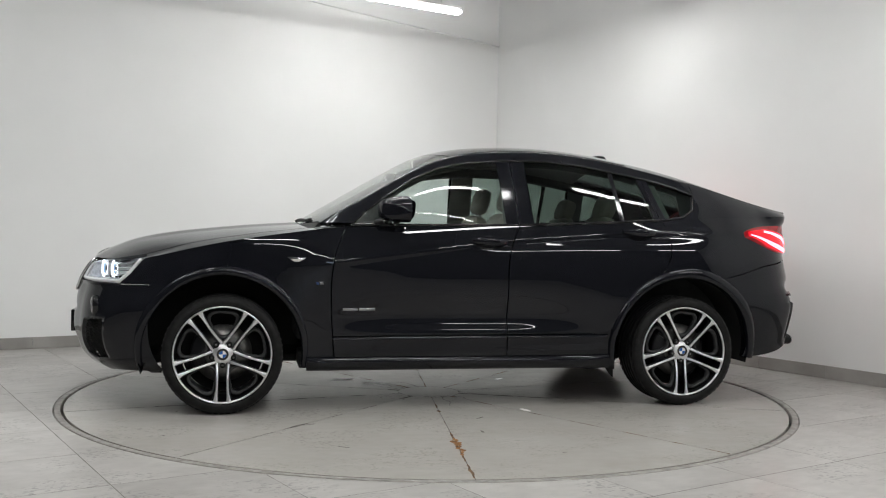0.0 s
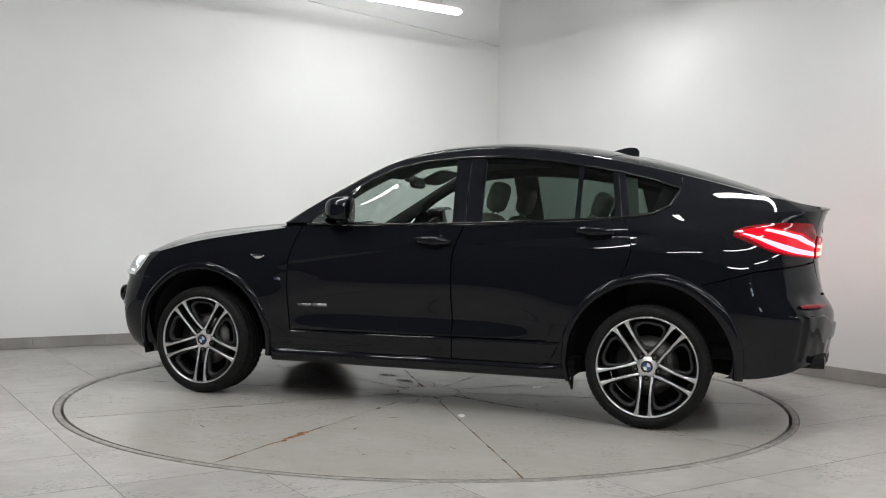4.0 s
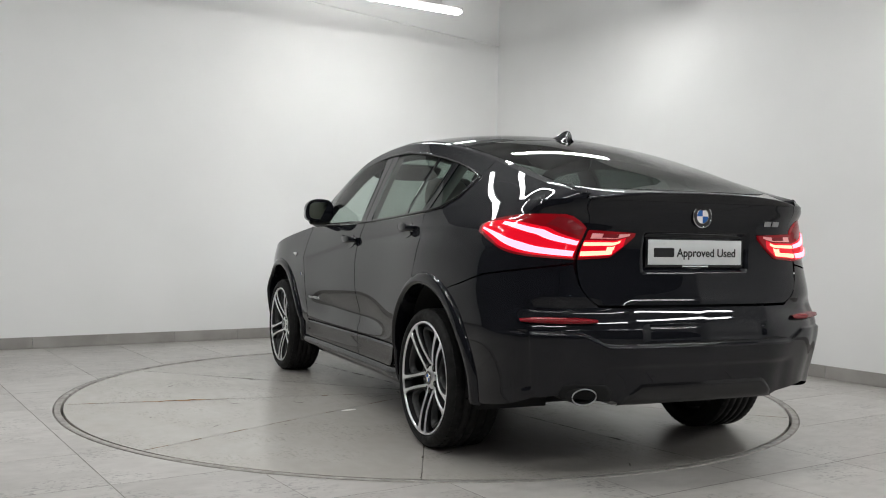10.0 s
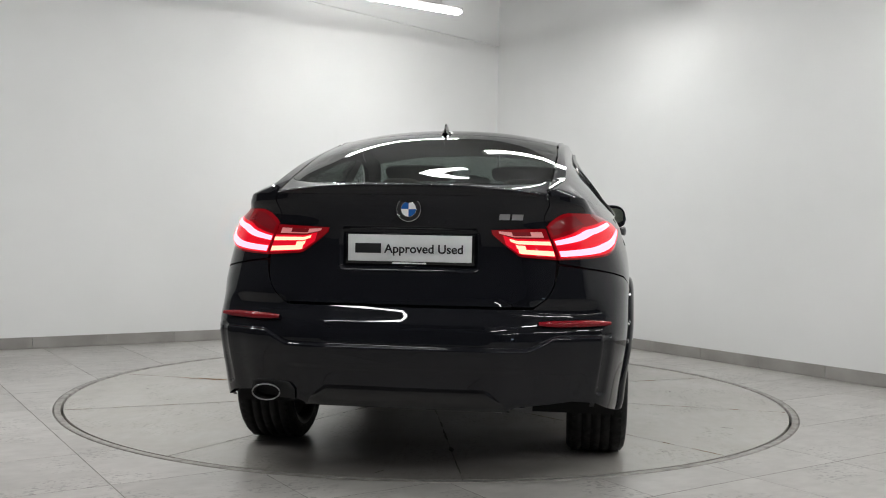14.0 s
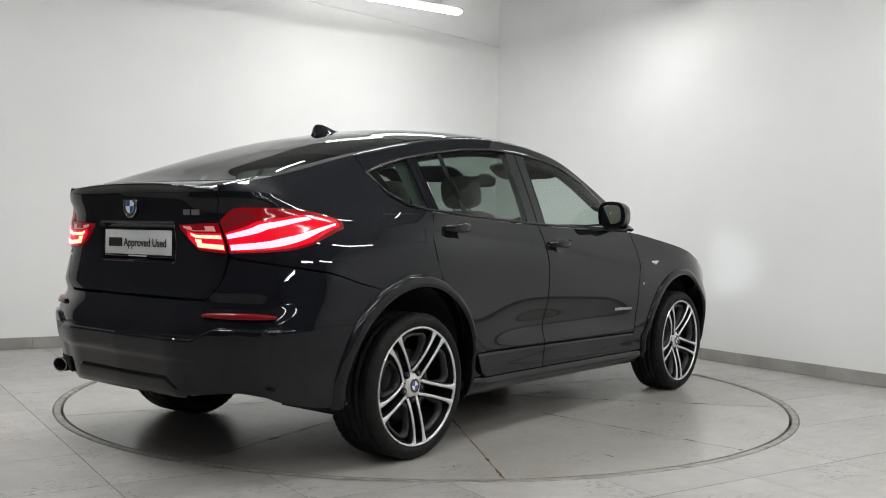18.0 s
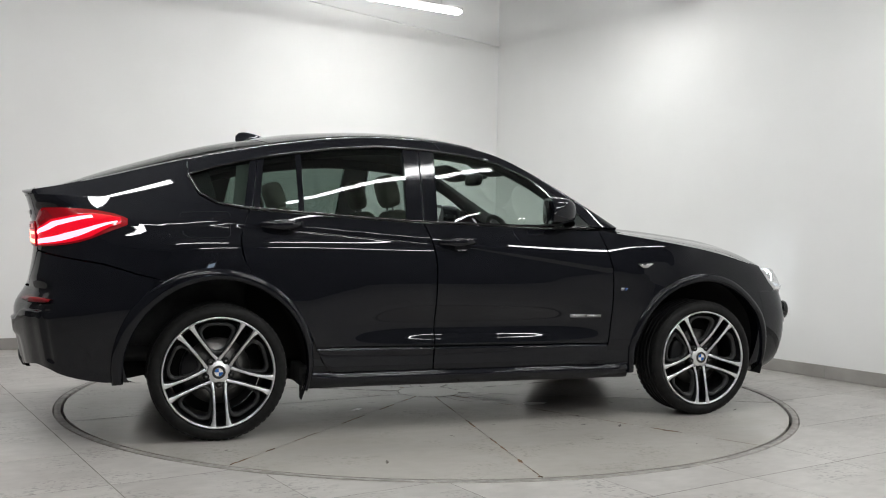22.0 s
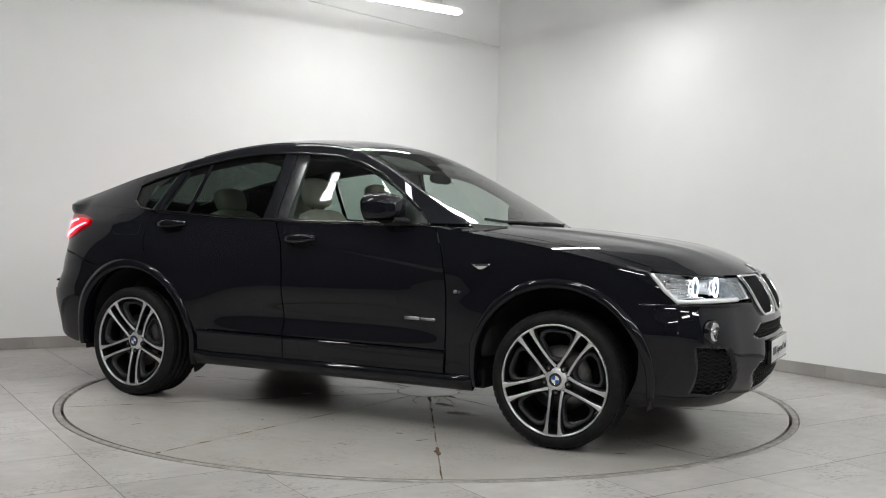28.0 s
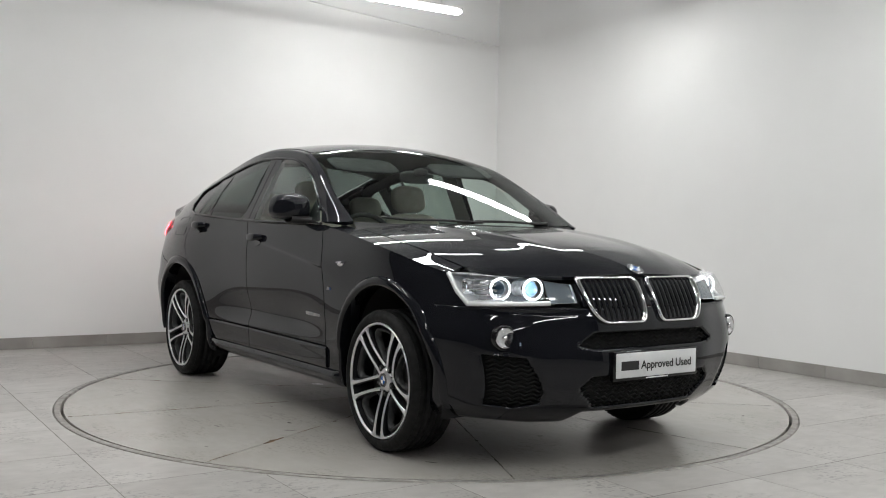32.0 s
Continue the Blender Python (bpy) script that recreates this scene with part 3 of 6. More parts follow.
def sill(bm, mirror):
    def f(u, v):
        x = 0.935 + (-0.952 - 0.935) * u
        z = 0.228 + (0.318 - 0.228) * v
        p = side(x, z)
        return (x, p[1] + 0.030 * math.sin(math.pi * min(v * 1.04, 1)) ** 0.7 * smoothstep((u + 0.01) / 0.04) * (0.25 + 0.75 * smoothstep((1.0 - u) / 0.09)), z)
    patch(bm, f, 48, 14, (1.84, 0.1), mirror=mirror, flip=True, lip=0.05)


both("sill_panel", sill, M_PAINT, "gloss black side sill")


def sill_return(bm, mirror):
    def f(u, v):
        x, z = -0.83 - 0.125 * u, 0.235 + 0.24 * v
        return (x, side(x, z)[1] - 0.010, z)
    patch(bm, f, 8, 8, (0.19, 0.24), mirror=mirror, flip=True, gaps=(0, 0, 0, 0))


both("sill_return", sill_return, M_PAINT)


HUB_Z = 0.339


def arch(cx, inner, outer, a0, a1):
    """The raised moulding round a wheel opening, turned in towards the wheel; radii by angle from the nose."""
    def build(bm, mirror):
        rows = []
        for k in range(65):
            d = a0 + (a1 - a0) * k / 64
            a = radians(d)
            r_in, r_out = float(np.interp(d, *inner)), float(np.interp(d, *outer))
            w = r_out - r_in
            row = []
            for r, out in ((r_out + 0.002, -0.006), (r_out, 0.004), (r_out - 0.10 * w, 0.012), (r_out - 0.35 * w, 0.018), (r_in + 0.28 * w, 0.021), (r_in + 0.08 * w, 0.015), (r_in, 0.002), (r_in, -0.03), (r_in + 0.02, -0.12)):
                x, z = cx + r * math.cos(a), HUB_Z + r * math.sin(a)
                zz = max(z, 0.215)
                p = side(x, zz)
                row.append((x, (p[1] + out) * (-1 if mirror else 1), zz))
            rows.append(row)
        sheet(bm, rows, mirror)
    return build


both("arch_moulding", arch(WHEELBASE, ([-10, 90, 190], [0.446, 0.450, 0.446]), ([-10, 20, 60, 130, 165, 190], [0.478, 0.496, 0.498, 0.500, 0.488, 0.474]), -8, 190), M_PAINT, "gloss black wheel arch moulding")
both("arch_moulding", arch(-WHEELBASE, ([-10, 90, 190], [0.446, 0.458, 0.450]), ([-10, 15, 45, 75, 105, 140, 190], [0.474, 0.484, 0.500, 0.508, 0.524, 0.526, 0.500]), -14.5, 186), M_PAINT, "gloss black wheel arch moulding")


def liner(cx):
    def build(bm, mirror):
        sg = -1 if mirror else 1
        rows = []
        for k in range(33):
            a = radians(-15 + 205 * k / 32)
            rows.append([(cx + r * math.cos(a), sg * y, max(HUB_Z + r * math.sin(a), 0.225)) for r, y in ((0.466, 0.86), (0.466, 0.50), (0.02, 0.50))])
        sheet(bm, rows, mirror)
    return build


both("wheel_arch_liner", liner(WHEELBASE), M_UNDER, "matt black wheel arch liner")
both("wheel_arch_liner", liner(-WHEELBASE), M_UNDER, "matt black wheel arch liner")


def mud_flap(bm, mirror):
    sg = -1 if mirror else 1
    for e in (0.0, 0.006):
        sheet(bm, [[(x - e, sg * y, z) for y, x, z in ((0.845, -0.958, 0.30), (0.838, -0.962, 0.22), (0.812, -0.974, 0.168))], [(x - e, sg * y, z) for y, x, z in ((0.70, -0.958, 0.30), (0.71, -0.962, 0.22), (0.775, -0.972, 0.178))]], mirror)


both("mud_flap", mud_flap, M_UNDER, "matt black rubber flap ahead of the wheel")


# bonnet, roof, windscreen, rear window, all lying on crowned tops
def bonnet(bm):
    def edge(x):
        return side(min(x, 1.84), zedge(min(x, 1.84)))[1] * 0.88
    sL = [(x, edge(x)) for x in np.linspace(1.84, 0.93, 10)]
    back = curve((0.93, edge(0.93)), (0.985, 0.4), (1.0, 0), (0.985, -0.4), (0.93, -edge(0.93)))
    front = curve((1.84, edge(1.84)), (1.99, 0.66), (2.115, 0.45), (2.185, 0.25), (2.205, 0), (2.185, -0.25), (2.115, -0.45), (1.99, -0.66), (1.84, -edge(1.84)))
    d0, d1 = line(*sL), line(*[(x, -y) for x, y in sL])

    def f(u, v):
        p = coons(front, back, d0, d1, u, v)
        return (p[0], p[1], hoodz(p[0], p[1]))
    patch(bm, f, 48, 30, (1.6, 1.2), lip=0.02)


bm = bmesh.new()
bonnet(bm)
part("bonnet", bm, M_PAINT, car)


def topsheet(name, front, back, d0, d1, mat, nu=40, nv=24, lip=0.01, label="", bulge=0.0):
    bm = bmesh.new()

    def f(u, v):
        p = coons(front, back, d0, d1, u, v)
        return (p[0], p[1], roofz(p[0], p[1]) + bulge * 4 * v * (1 - v) * (1 - (2 * u - 1) ** 4))
    patch(bm, f, nu, nv, (1.2, 1.0), lip=lip)
    return part(name, bm, mat, car, label)


def rail(k, x0, x1, sg, n=14):
    return line(*[(x, sg * yrail(x) * k) for x in np.linspace(x0, x1, n)])


wf = curve((0.865, yrail(0.865) * 0.955), (0.94, 0.45), (0.972, 0), (0.94, -0.45), (0.865, -yrail(0.865) * 0.955))
wb = curve((0.06, yrail(0.06) * 0.94), (0.125, 0.3), (0.145, 0), (0.125, -0.3), (0.06, -yrail(0.06) * 0.94))
topsheet("windscreen", wf, wb, rail(0.955, 0.865, 0.06, 1), rail(0.955, 0.865, 0.06, -1), M_SHIELD, lip=0.004)
rb = curve((-1.12, 0.58), (-1.20, 0.3), (-1.225, 0), (-1.20, -0.3), (-1.12, -0.58))
topsheet("roof", wb, rb, line((0.06, yrail(0.06) * 0.94), (-0.5, yrail(-0.5) * 0.94), (-1.12, 0.58)), line((0.06, -yrail(0.06) * 0.94), (-0.5, -yrail(-0.5) * 0.94), (-1.12, -0.58)), M_PAINT, 40, 40)
rw = curve((-2.03, 0.565), (-2.10, 0.545), (-2.165, 0.48), (-2.20, 0.3), (-2.215, 0), (-2.20, -0.3), (-2.165, -0.48), (-2.10, -0.545), (-2.03, -0.565))
topsheet("rear_window", rb, rw, line((-1.12, 0.58), (-1.5, 0.584), (-2.03, 0.565)), line((-1.12, -0.58), (-1.5, -0.584), (-2.03, -0.565)), M_REARGLASS, lip=0.004, bulge=0.014)


# sides of the glasshouse: the rail over the windows, the rear pillar
DLO_TOP = [(0.66, 1.100), (0.60, 1.165), (0.477, 1.259), (0.307, 1.373), (0.136, 1.448), (-0.036, 1.485), (-0.277, 1.508), (-0.55, 1.512), (-0.80, 1.490), (-1.073, 1.447), (-1.247, 1.412), (-1.42, 1.368), (-1.55, 1.322)]
DLO_TAIL = [(-1.30, 1.163), (-1.42, 1.180), (-1.50, 1.225), (-1.55, 1.322)]
dlo = spline([(x, z) for x, z in DLO_TOP])


def side_rail(bm, mirror):
    inner = curve(*DLO_TOP)

    def f(u, v):
        p = inner(u)
        xo = p[0] + (0.205 * (1 - u) ** 6)
        if v <= 0.7:
            w = v / 0.7
            x = p[0] + (xo - p[0]) * w
            return side(x, p[1] + (zrail(xo) - p[1]) * w)
        w = (v - 0.7) / 0.3
        y = yrail(xo) * (1 - 0.055 * w)
        return (xo, y, roofz(xo, y))
    patch(bm, f, 60, 12, (2.4, 0.1), mirror=mirror, flip=True, gaps=(0, 0, 1, 1), lip=0.02)


both("roof_rail", side_rail, M_PAINT, "gloss black door frames and roof side")


LIP_END = shell(S_GATE, 1.207)


def pillar(bm, mirror):
    low = line(*[(x, zbelt(x)) for x in np.linspace(-1.30, -2.29, 12)])
    top = line(*[(x, zrail(x)) for x in np.linspace(-1.55, -2.29, 12)])
    d0 = curve((-1.30, zbelt(-1.30)), (-1.42, 1.180), (-1.50, 1.225), (-1.545, 1.30), (-1.55, zrail(-1.55)))
    d1 = line((-2.29, zbelt(-2.29)), (-2.29, zrail(-2.29)))
    patch(bm, lambda u, v: flat2(coons(low, top, d0, d1, u, v)), 30, 12, (1, 0.2), mirror=mirror, flip=True, gaps=(1, 0, 0, 0))

    def roofpart(u, v):
        x = -1.545 + (-2.285 + 1.545) * u
        y0 = min(yrail(x), shell(s_at(x, zbelt(x)), zbelt(x))[1] - 0.01)
        y1 = float(np.interp(-x, [1.12, 1.5, 2.03, 2.3], [0.582, 0.586, 0.567, 0.56]))
        y = y0 + (min(y1, y0 - 0.005) - y0) * v
        if x > -2.03:
            return (x, y, roofz(x, y))
        e = Vector((-2.03, 0.567, roofz(-2.03, 0.567))).lerp(Vector(LIP_END), min((x + 2.03) / (LIP_END[0] + 2.03), 1.0))
        y = y0 + (min(e.y, y0 - 0.003) - y0) * v
        return (x, y, roofz(x, y0) + (e.z - roofz(x, y0)) * v)
    patch(bm, roofpart, 48, 6, (0.7, 0.05), mirror=mirror, flip=True, gaps=(0, 0, 0, 1))


both("rear_pillar", pillar, M_PAINT)


# ------------------------------------------------------------ side windows
def pane(name, lowpts, toppts, x0s, x1s, mat, off=-0.004, label="", flat=0.0):
    c0, c1, d0, d1 = line(*lowpts), line(*toppts), line(*x0s), line(*x1s)

    def build(bm, mirror):
        corner = [side(*q)[1] for q in (c0(0), c0(1), c1(0), c1(1))]

        def f(u, v):
            p = coons(c0, c1, d0, d1, u, v)
            q = side(p[0], p[1], off)
            # ruled sheet between its corners
            y = (corner[0] * (1 - u) + corner[1] * u) * (1 - v) + (corner[2] * (1 - u) + corner[3] * u) * v + off
            return (q[0], q[1] + (y + 0.072 * v * (1 - v) - q[1]) * flat, q[2])
        patch(bm, f, 16, 12, (1, 1), mirror=mirror, flip=True, gaps=(0, 0, 0, 0), lip=0.004)
    return both(name, build, mat, label)


def window(name, xa0, xa1, xb0, xb1, mat, label=""):
    """A pane between a front edge (xa0 at the belt, xa1 above) and a rear edge."""
    low = [(x, zbelt(x) + 0.012) for x in np.linspace(xa0, xb0, 10)]
    top = [(x, dlo(x) - 0.002) for x in np.linspace(xa1, xb1, 10)]
    return pane(name, low, top, [low[0], top[0]], [low[-1], top[-1]], mat, label=label, flat=0.9)


window("front_window", 0.62, 0.60, -0.262, -0.232, M_GLASS)
window("rear_window_side", -0.43, -0.405, -0.985, -0.97, M_PRIV, "dark tinted side window")
window("rear_window_side", -1.015, -1.0, -1.215, -1.165, M_PRIV, "dark tinted fixed side window")
low = [(x, zbelt(x) + 0.012) for x in np.linspace(-1.285, -1.40, 5)]
top = [(x, dlo(x) - 0.002) for x in np.linspace(-1.23, -1.535, 6)]
pane("quarter_window", low, top, [low[0], top[0]], [low[-1], (-1.49, 1.225), top[-1]], M_PRIV, label="dark tinted quarter window")


def post(xa0, xa1, xb0, xb1, mat, off=0.001, name="pillar_cover"):
    low = [(xa0, zbelt(xa0) + 0.006), (xb0, zbelt(xb0) + 0.006)]
    top = [(xa1, dlo(xa1)), (xb1, dlo(xb1))]
    return pane(name, low, top, [low[0], top[0]], [low[1], top[1]], mat, off)


post(-0.258, -0.229, -0.335, -0.315, M_PILLAR)
post(-0.342, -0.322, -0.434, -0.409, M_PILLAR)
post(-0.985, -0.97, -1.015, -1.0, M_PILLAR, name="window_divider")
post(-1.213, -1.163, -1.246, -1.196, M_PILLAR, name="window_divider")
post(-1.250, -1.200, -1.289, -1.235, M_PILLAR, name="window_divider")


def belt_strip(bm, mirror):
    pts = [side(x, zbelt(x) + 0.004, 0.003) for x in np.linspace(0.68, -1.30, 40)] + [side(x, z, 0.003) for x, z in DLO_TAIL[1:]] + [side(x, z, 0.003) for x, z in reversed(DLO_TOP[1:-1])]
    tube(bm, [(p[0], -p[1] if mirror else p[1], p[2]) for p in pts], 0.008, 6)


both("window_surround", belt_strip, M_TRIM, "gloss black window surround")


# ------------------------------------------------------------ tail
_gy = spline([(0.745, 0.495), (0.77, 0.535), (0.81, 0.575), (0.88, 0.605), (0.95, 0.62), (1.2, 0.625)])


def gate_s(z):
    """The tailgate's side joint round the plan, by height."""
    return float(np.interp(-_gy(z), -_TP[500:, 1], _TS[500:]))


def tailgate(bm):
    def f(u, v):
        z = 0.752 + (1.203 - 0.752) * v
        sg_ = gate_s(z)
        s = sg_ + (1 - sg_) * min(u, 1 - u) * 2
        p = list(shell(s, z))
        y = p[1] if u <= 0.5 else -p[1]
        # hollow for the plate
        p[0] += 0.020 * smoothstep((0.288 - abs(y)) / 0.018) * smoothstep((0.088 - abs(z - 0.983)) / 0.014)
        return (p[0], y, z)
    patch(bm, f, 130, 56, (1.3, 0.45), lip=0.02)


bm = bmesh.new()
tailgate(bm)
part("tailgate", bm, M_PAINT, car)


def spoiler(bm):
    n = 56
    rows = []
    for k in range(n + 1):
        t = k / n
        u = 1 - 2 * t
        a = rw(t)
        start = Vector((a[0], a[1], roofz(a[0], a[1]) - 0.001))
        b = shell(S_GATE + (1 - S_GATE) * (1 - abs(u)), 1.203)
        hang = 0.018 * (1 - abs(u) ** 5)
        lip = Vector((b[0] - hang, math.copysign(b[1], u), 1.241 - 0.034 * abs(u) ** 2.5))
        row = []
        for w in np.linspace(0, 1, 9):
            p = start.lerp(lip, w)
            p.z += 0.002 * math.sin(w * math.pi) * (1 - abs(u) ** 4)
            row.append(p)
        d = hang / 0.036
        row += [lip + Vector((-0.003 * d, 0, -0.005)), lip + Vector((0.002 * d, 0, -0.014 * d - 0.002)), lip + Vector((0.016 * d, 0, -0.024 * d - 0.002)), Vector((b[0] - 0.001, lip.y, 1.200))]
        rows.append(row)
    sheet(bm, rows, False)


bm = bmesh.new()
spoiler(bm)
part("boot_spoiler", bm, M_PAINT, car, "gloss black lip spoiler")

S_RB = s_at(-1.86, 0.5)


def rear_bumper(bm):
    def f(u, v):
        w = min(u, 1 - u) * 2
        s = S_RB + (1 - S_RB) * w
        yy = float(np.interp(s, _TS, _TP[:, 1]))
        zlow = float(np.interp(yy, [0.0, 0.44, 0.47, 0.70, 0.80, 0.90], [0.340, 0.340, 0.352, 0.376, 0.362, 0.300]))
        # the skirt's upper edge: level in the middle, raised at the corners
        edge = float(np.interp(yy, [0.50, 0.60], [0.582, 0.632]))
        if v < 0.6:
            z = zlow + (edge - zlow) * v / 0.6
        else:
            z = edge + (0.744 - edge) * (v - 0.6) / 0.4
        p = list(shell(s, z))
        y = p[1] if u <= 0.5 else -p[1]
        # the skirt stands proud along its upper edge and falls back below
        p[0] -= 0.016 * smoothstep((edge + 0.012 - z) / 0.010) * smoothstep((z - 0.40) / 0.16) * smoothstep((w - 0.12) / 0.2)
        # panel let into the middle bar
        p[0] += 0.004 * smoothstep((0.325 - abs(y)) / 0.012) * smoothstep((z - 0.608) / 0.008) * smoothstep((0.678 - z) / 0.008)
        # upright channel at the corner
        p[1] -= 0.020 * math.exp(-((yy - 0.815) / 0.010) ** 2) * smoothstep((0.655 - z) / 0.02) * smoothstep((z - 0.39) / 0.02)
        y = p[1] if u <= 0.5 else -p[1]
        # soft fold of the skirt
        p[0] += 0.010 * smoothstep((0.515 - z) / 0.03) * smoothstep((0.55 - abs(y)) / 0.1)
        return (p[0], y, z)
    patch(bm, f, 140, 70, (2.6, 0.5), lip=0.0, gaps=(0, 0, 0, 0))


bm = bmesh.new()
rear_bumper(bm)
part("rear_bumper", bm, M_PAINT, car)


def ql_z(s):
    """Height of the wing's lower joint."""
    lo_, hi_ = 0.0, 1.0
    for _ in range(30):
        m_ = (lo_ + hi_) / 2
        if QL(m_)[0] < s:
            lo_ = m_
        else:
            hi_ = m_
    return float(QL(lo_)[1])


def bumper_upper(bm, mirror):
    # between the bumper, the wing's joint and the tailgate
    right = line((gate_s(0.748), 0.744), (gate_s(0.79), 0.79), (gate_s(0.85), 0.85), (S_GATE, 0.93))

    low = line((S_RB, 0.744), (gate_s(0.748), 0.744))
    left = line((S_RB, 0.744), (S_RB, ql_z(S_RB)))
    top = line(*[(a, ql_z(a)) for a in np.linspace(S_RB, S_GATE, 24)])

    def f(u, v):
        q = coons(low, top, left, right, u, v)
        return shell(q[0], q[1])
    patch(bm, f, 24, 12, (0.5, 0.15), mirror=mirror, flip=True, gaps=(0, 1, 0, 1), lip=0.0)


both("bumper_upper", bumper_upper, M_PAINT)


def bumper_corner(bm, mirror):
    # flank between the rear arch, the wing's joint and the bumper
    low = line(*[sz(*p) for p in [(-1.80, 0.300)] + arc(-WHEELBASE, ARCH_R, 183, 116, 20)])
    top = line((S_RB, 0.302), (S_RB, ql_z(S_RB)))

    def f(u, v):
        a, b = low(v), top(v)
        q = a + (b - a) * u
        return shell(q[0], q[1])
    patch(bm, f, 8, 24, (0.2, 0.6), mirror=mirror, flip=True, gaps=(0, 0, 0, 1), lip=0.0)


both("bumper_corner", bumper_corner, M_PAINT)

# ------------------------------------------------------------ nose
S_FB = s_at(1.84, 0.6)



def s_nose(y):
    return float(np.interp(abs(y), _TP[:400, 1], _TS[:400]))


def s_tail(y):
    return float(np.interp(-abs(y), -_TP[500:, 1], _TS[500:]))


def nose_pt(y, z, off=0.0):
    p = shell(s_nose(y), z, off)
    return (p[0], math.copysign(p[1], y) if y else 0.0, z)


def tail_pt(y, z, off=0.0):
    p = shell(s_tail(y), z, off)
    return (p[0], math.copysign(p[1], y) if y else 0.0, z)


def inside(p, poly):
    hit_, j = False, len(poly) - 1
    for i in range(len(poly)):
        (xi, yi), (xj, yj) = poly[i], poly[j]
        if (yi > p[1]) != (yj > p[1]) and p[0] < (xj - xi) * (p[1] - yi) / (yj - yi) + xi:
            hit_ = not hit_
        j = i
    return hit_


def nearest(p, poly):
    best = None
    for i in range(len(poly)):
        a_, b_ = np.array(poly[i - 1]), np.array(poly[i])
        t_ = np.clip(np.dot(p - a_, b_ - a_) / np.dot(b_ - a_, b_ - a_), 0, 1)
        q_ = a_ + t_ * (b_ - a_)
        d_ = np.linalg.norm(p - q_)
        if best is None or d_ < best[0]:
            best = (d_, q_)
    return best


SIDE_INTAKE = [(0.79, 0.535), (0.63, 0.522), (0.60, 0.46), (0.565, 0.37), (0.57, 0.318), (0.67, 0.298), (0.78, 0.315)]
LOW_INTAKE = [(-0.43, 0.385), (-0.37, 0.437), (0.37, 0.437), (0.43, 0.385), (0.34, 0.292), (-0.34, 0.292)]
TOP_SLOT = [(-0.43, 0.572), (-0.34, 0.627), (0.34, 0.627), (0.43, 0.572), (0.36, 0.555), (-0.36, 0.555)]
INTAKES = [SIDE_INTAKE, [(-y, z) for y, z in SIDE_INTAKE], LOW_INTAKE, TOP_SLOT]
Y_FB = float(np.interp(S_FB, _TS, _TP[:, 1]))


def front_bumper(bm):
    nu, nv = 150, 56
    ys = [math.copysign(np.interp(S_FB * abs(k), _TS, _TP[:, 1]), k) for k in np.linspace(1, -1, nu + 1)]
    grid = []
    for y in ys:
        w = 1 - abs(y) / Y_FB
        zlow = 0.215 + 0.022 * smoothstep((0.35 - w) / 0.3) + 0.056 * smoothstep((0.47 - abs(y)) / 0.10)
        col = []
        for z in np.linspace(zlow, 0.733, nv + 1):
            p = np.array([y, z])
            for poly in INTAKES:
                d, q = nearest(p, poly)
                if d < 0.0062:
                    p = q
            col.append(p)
        grid.append(col)
    verts = {}

    def vert(i, j):
        if (i, j) not in verts:
            y, z = grid[i][j]
            verts[(i, j)] = bm.verts.new(nose_pt(y, z))
        return verts[(i, j)]
    for i in range(nu):
        for j in range(nv):
            q = [grid[i][j], grid[i + 1][j], grid[i + 1][j + 1], grid[i][j + 1]]
            c = sum(q) / 4
            if any(inside(c, poly) for poly in INTAKES):
                continue
            vs = [vert(i, j), vert(i + 1, j), vert(i + 1, j + 1), vert(i, j + 1)]
            if len({tuple(np.round(v.co, 6)) for v in vs}) < 3:
                continue
            try:
                bm.faces.new(list(reversed(vs)))
            except ValueError:
                pass
    bmesh.ops.remove_doubles(bm, verts=bm.verts[:], dist=0.0003)
    rim = [e for e in bm.edges if len(e.link_faces) == 1]
    r = bmesh.ops.extrude_edge_only(bm, edges=rim)
    for v in [g for g in r["geom"] if isinstance(g, bmesh.types.BMVert)]:
        v.co.x -= 0.035


bm = bmesh.new()
front_bumper(bm)
part("front_bumper", bm, M_PAINT, car)


def mesh_insert(poly, name="intake_mesh"):
    """Black wave bars and a dark backing behind an opening of the bumper."""
    bm = bmesh.new()
    zs = [p[1] for p in poly]
    z = min(zs) + 0.004
    k = 0
    while z < max(zs):
        run = []
        for y in np.arange(-0.9, 0.9, 0.0055):
            zz = z + 0.0055 * math.sin(y / 0.048 * 2 * math.pi + (0.6 if k % 2 else 0))
            if inside((y, zz), poly):
                run.append(nose_pt(y, zz, -0.02))
            elif run:
                if len(run) > 2:
                    tube(bm, run, 0.0048, 5)
                run = []
        if len(run) > 2:
            tube(bm, run, 0.0048, 5)
        z += 0.0185
        k += 1
    part(name, bm, M_MESH, car, "black wave-pattern intake mesh")
    bm = bmesh.new()
    ylo, yhi = min(p[0] for p in poly), max(p[0] for p in poly)
    sheet(bm, [[nose_pt(y, zz, -0.05) for zz in np.linspace(min(zs) - 0.015, max(zs) + 0.015, 5)] for y in np.linspace(ylo - 0.02, yhi + 0.02, 24)])
    part("intake_backing", bm, M_UNDER, car)


for poly in INTAKES:
    mesh_insert(poly)


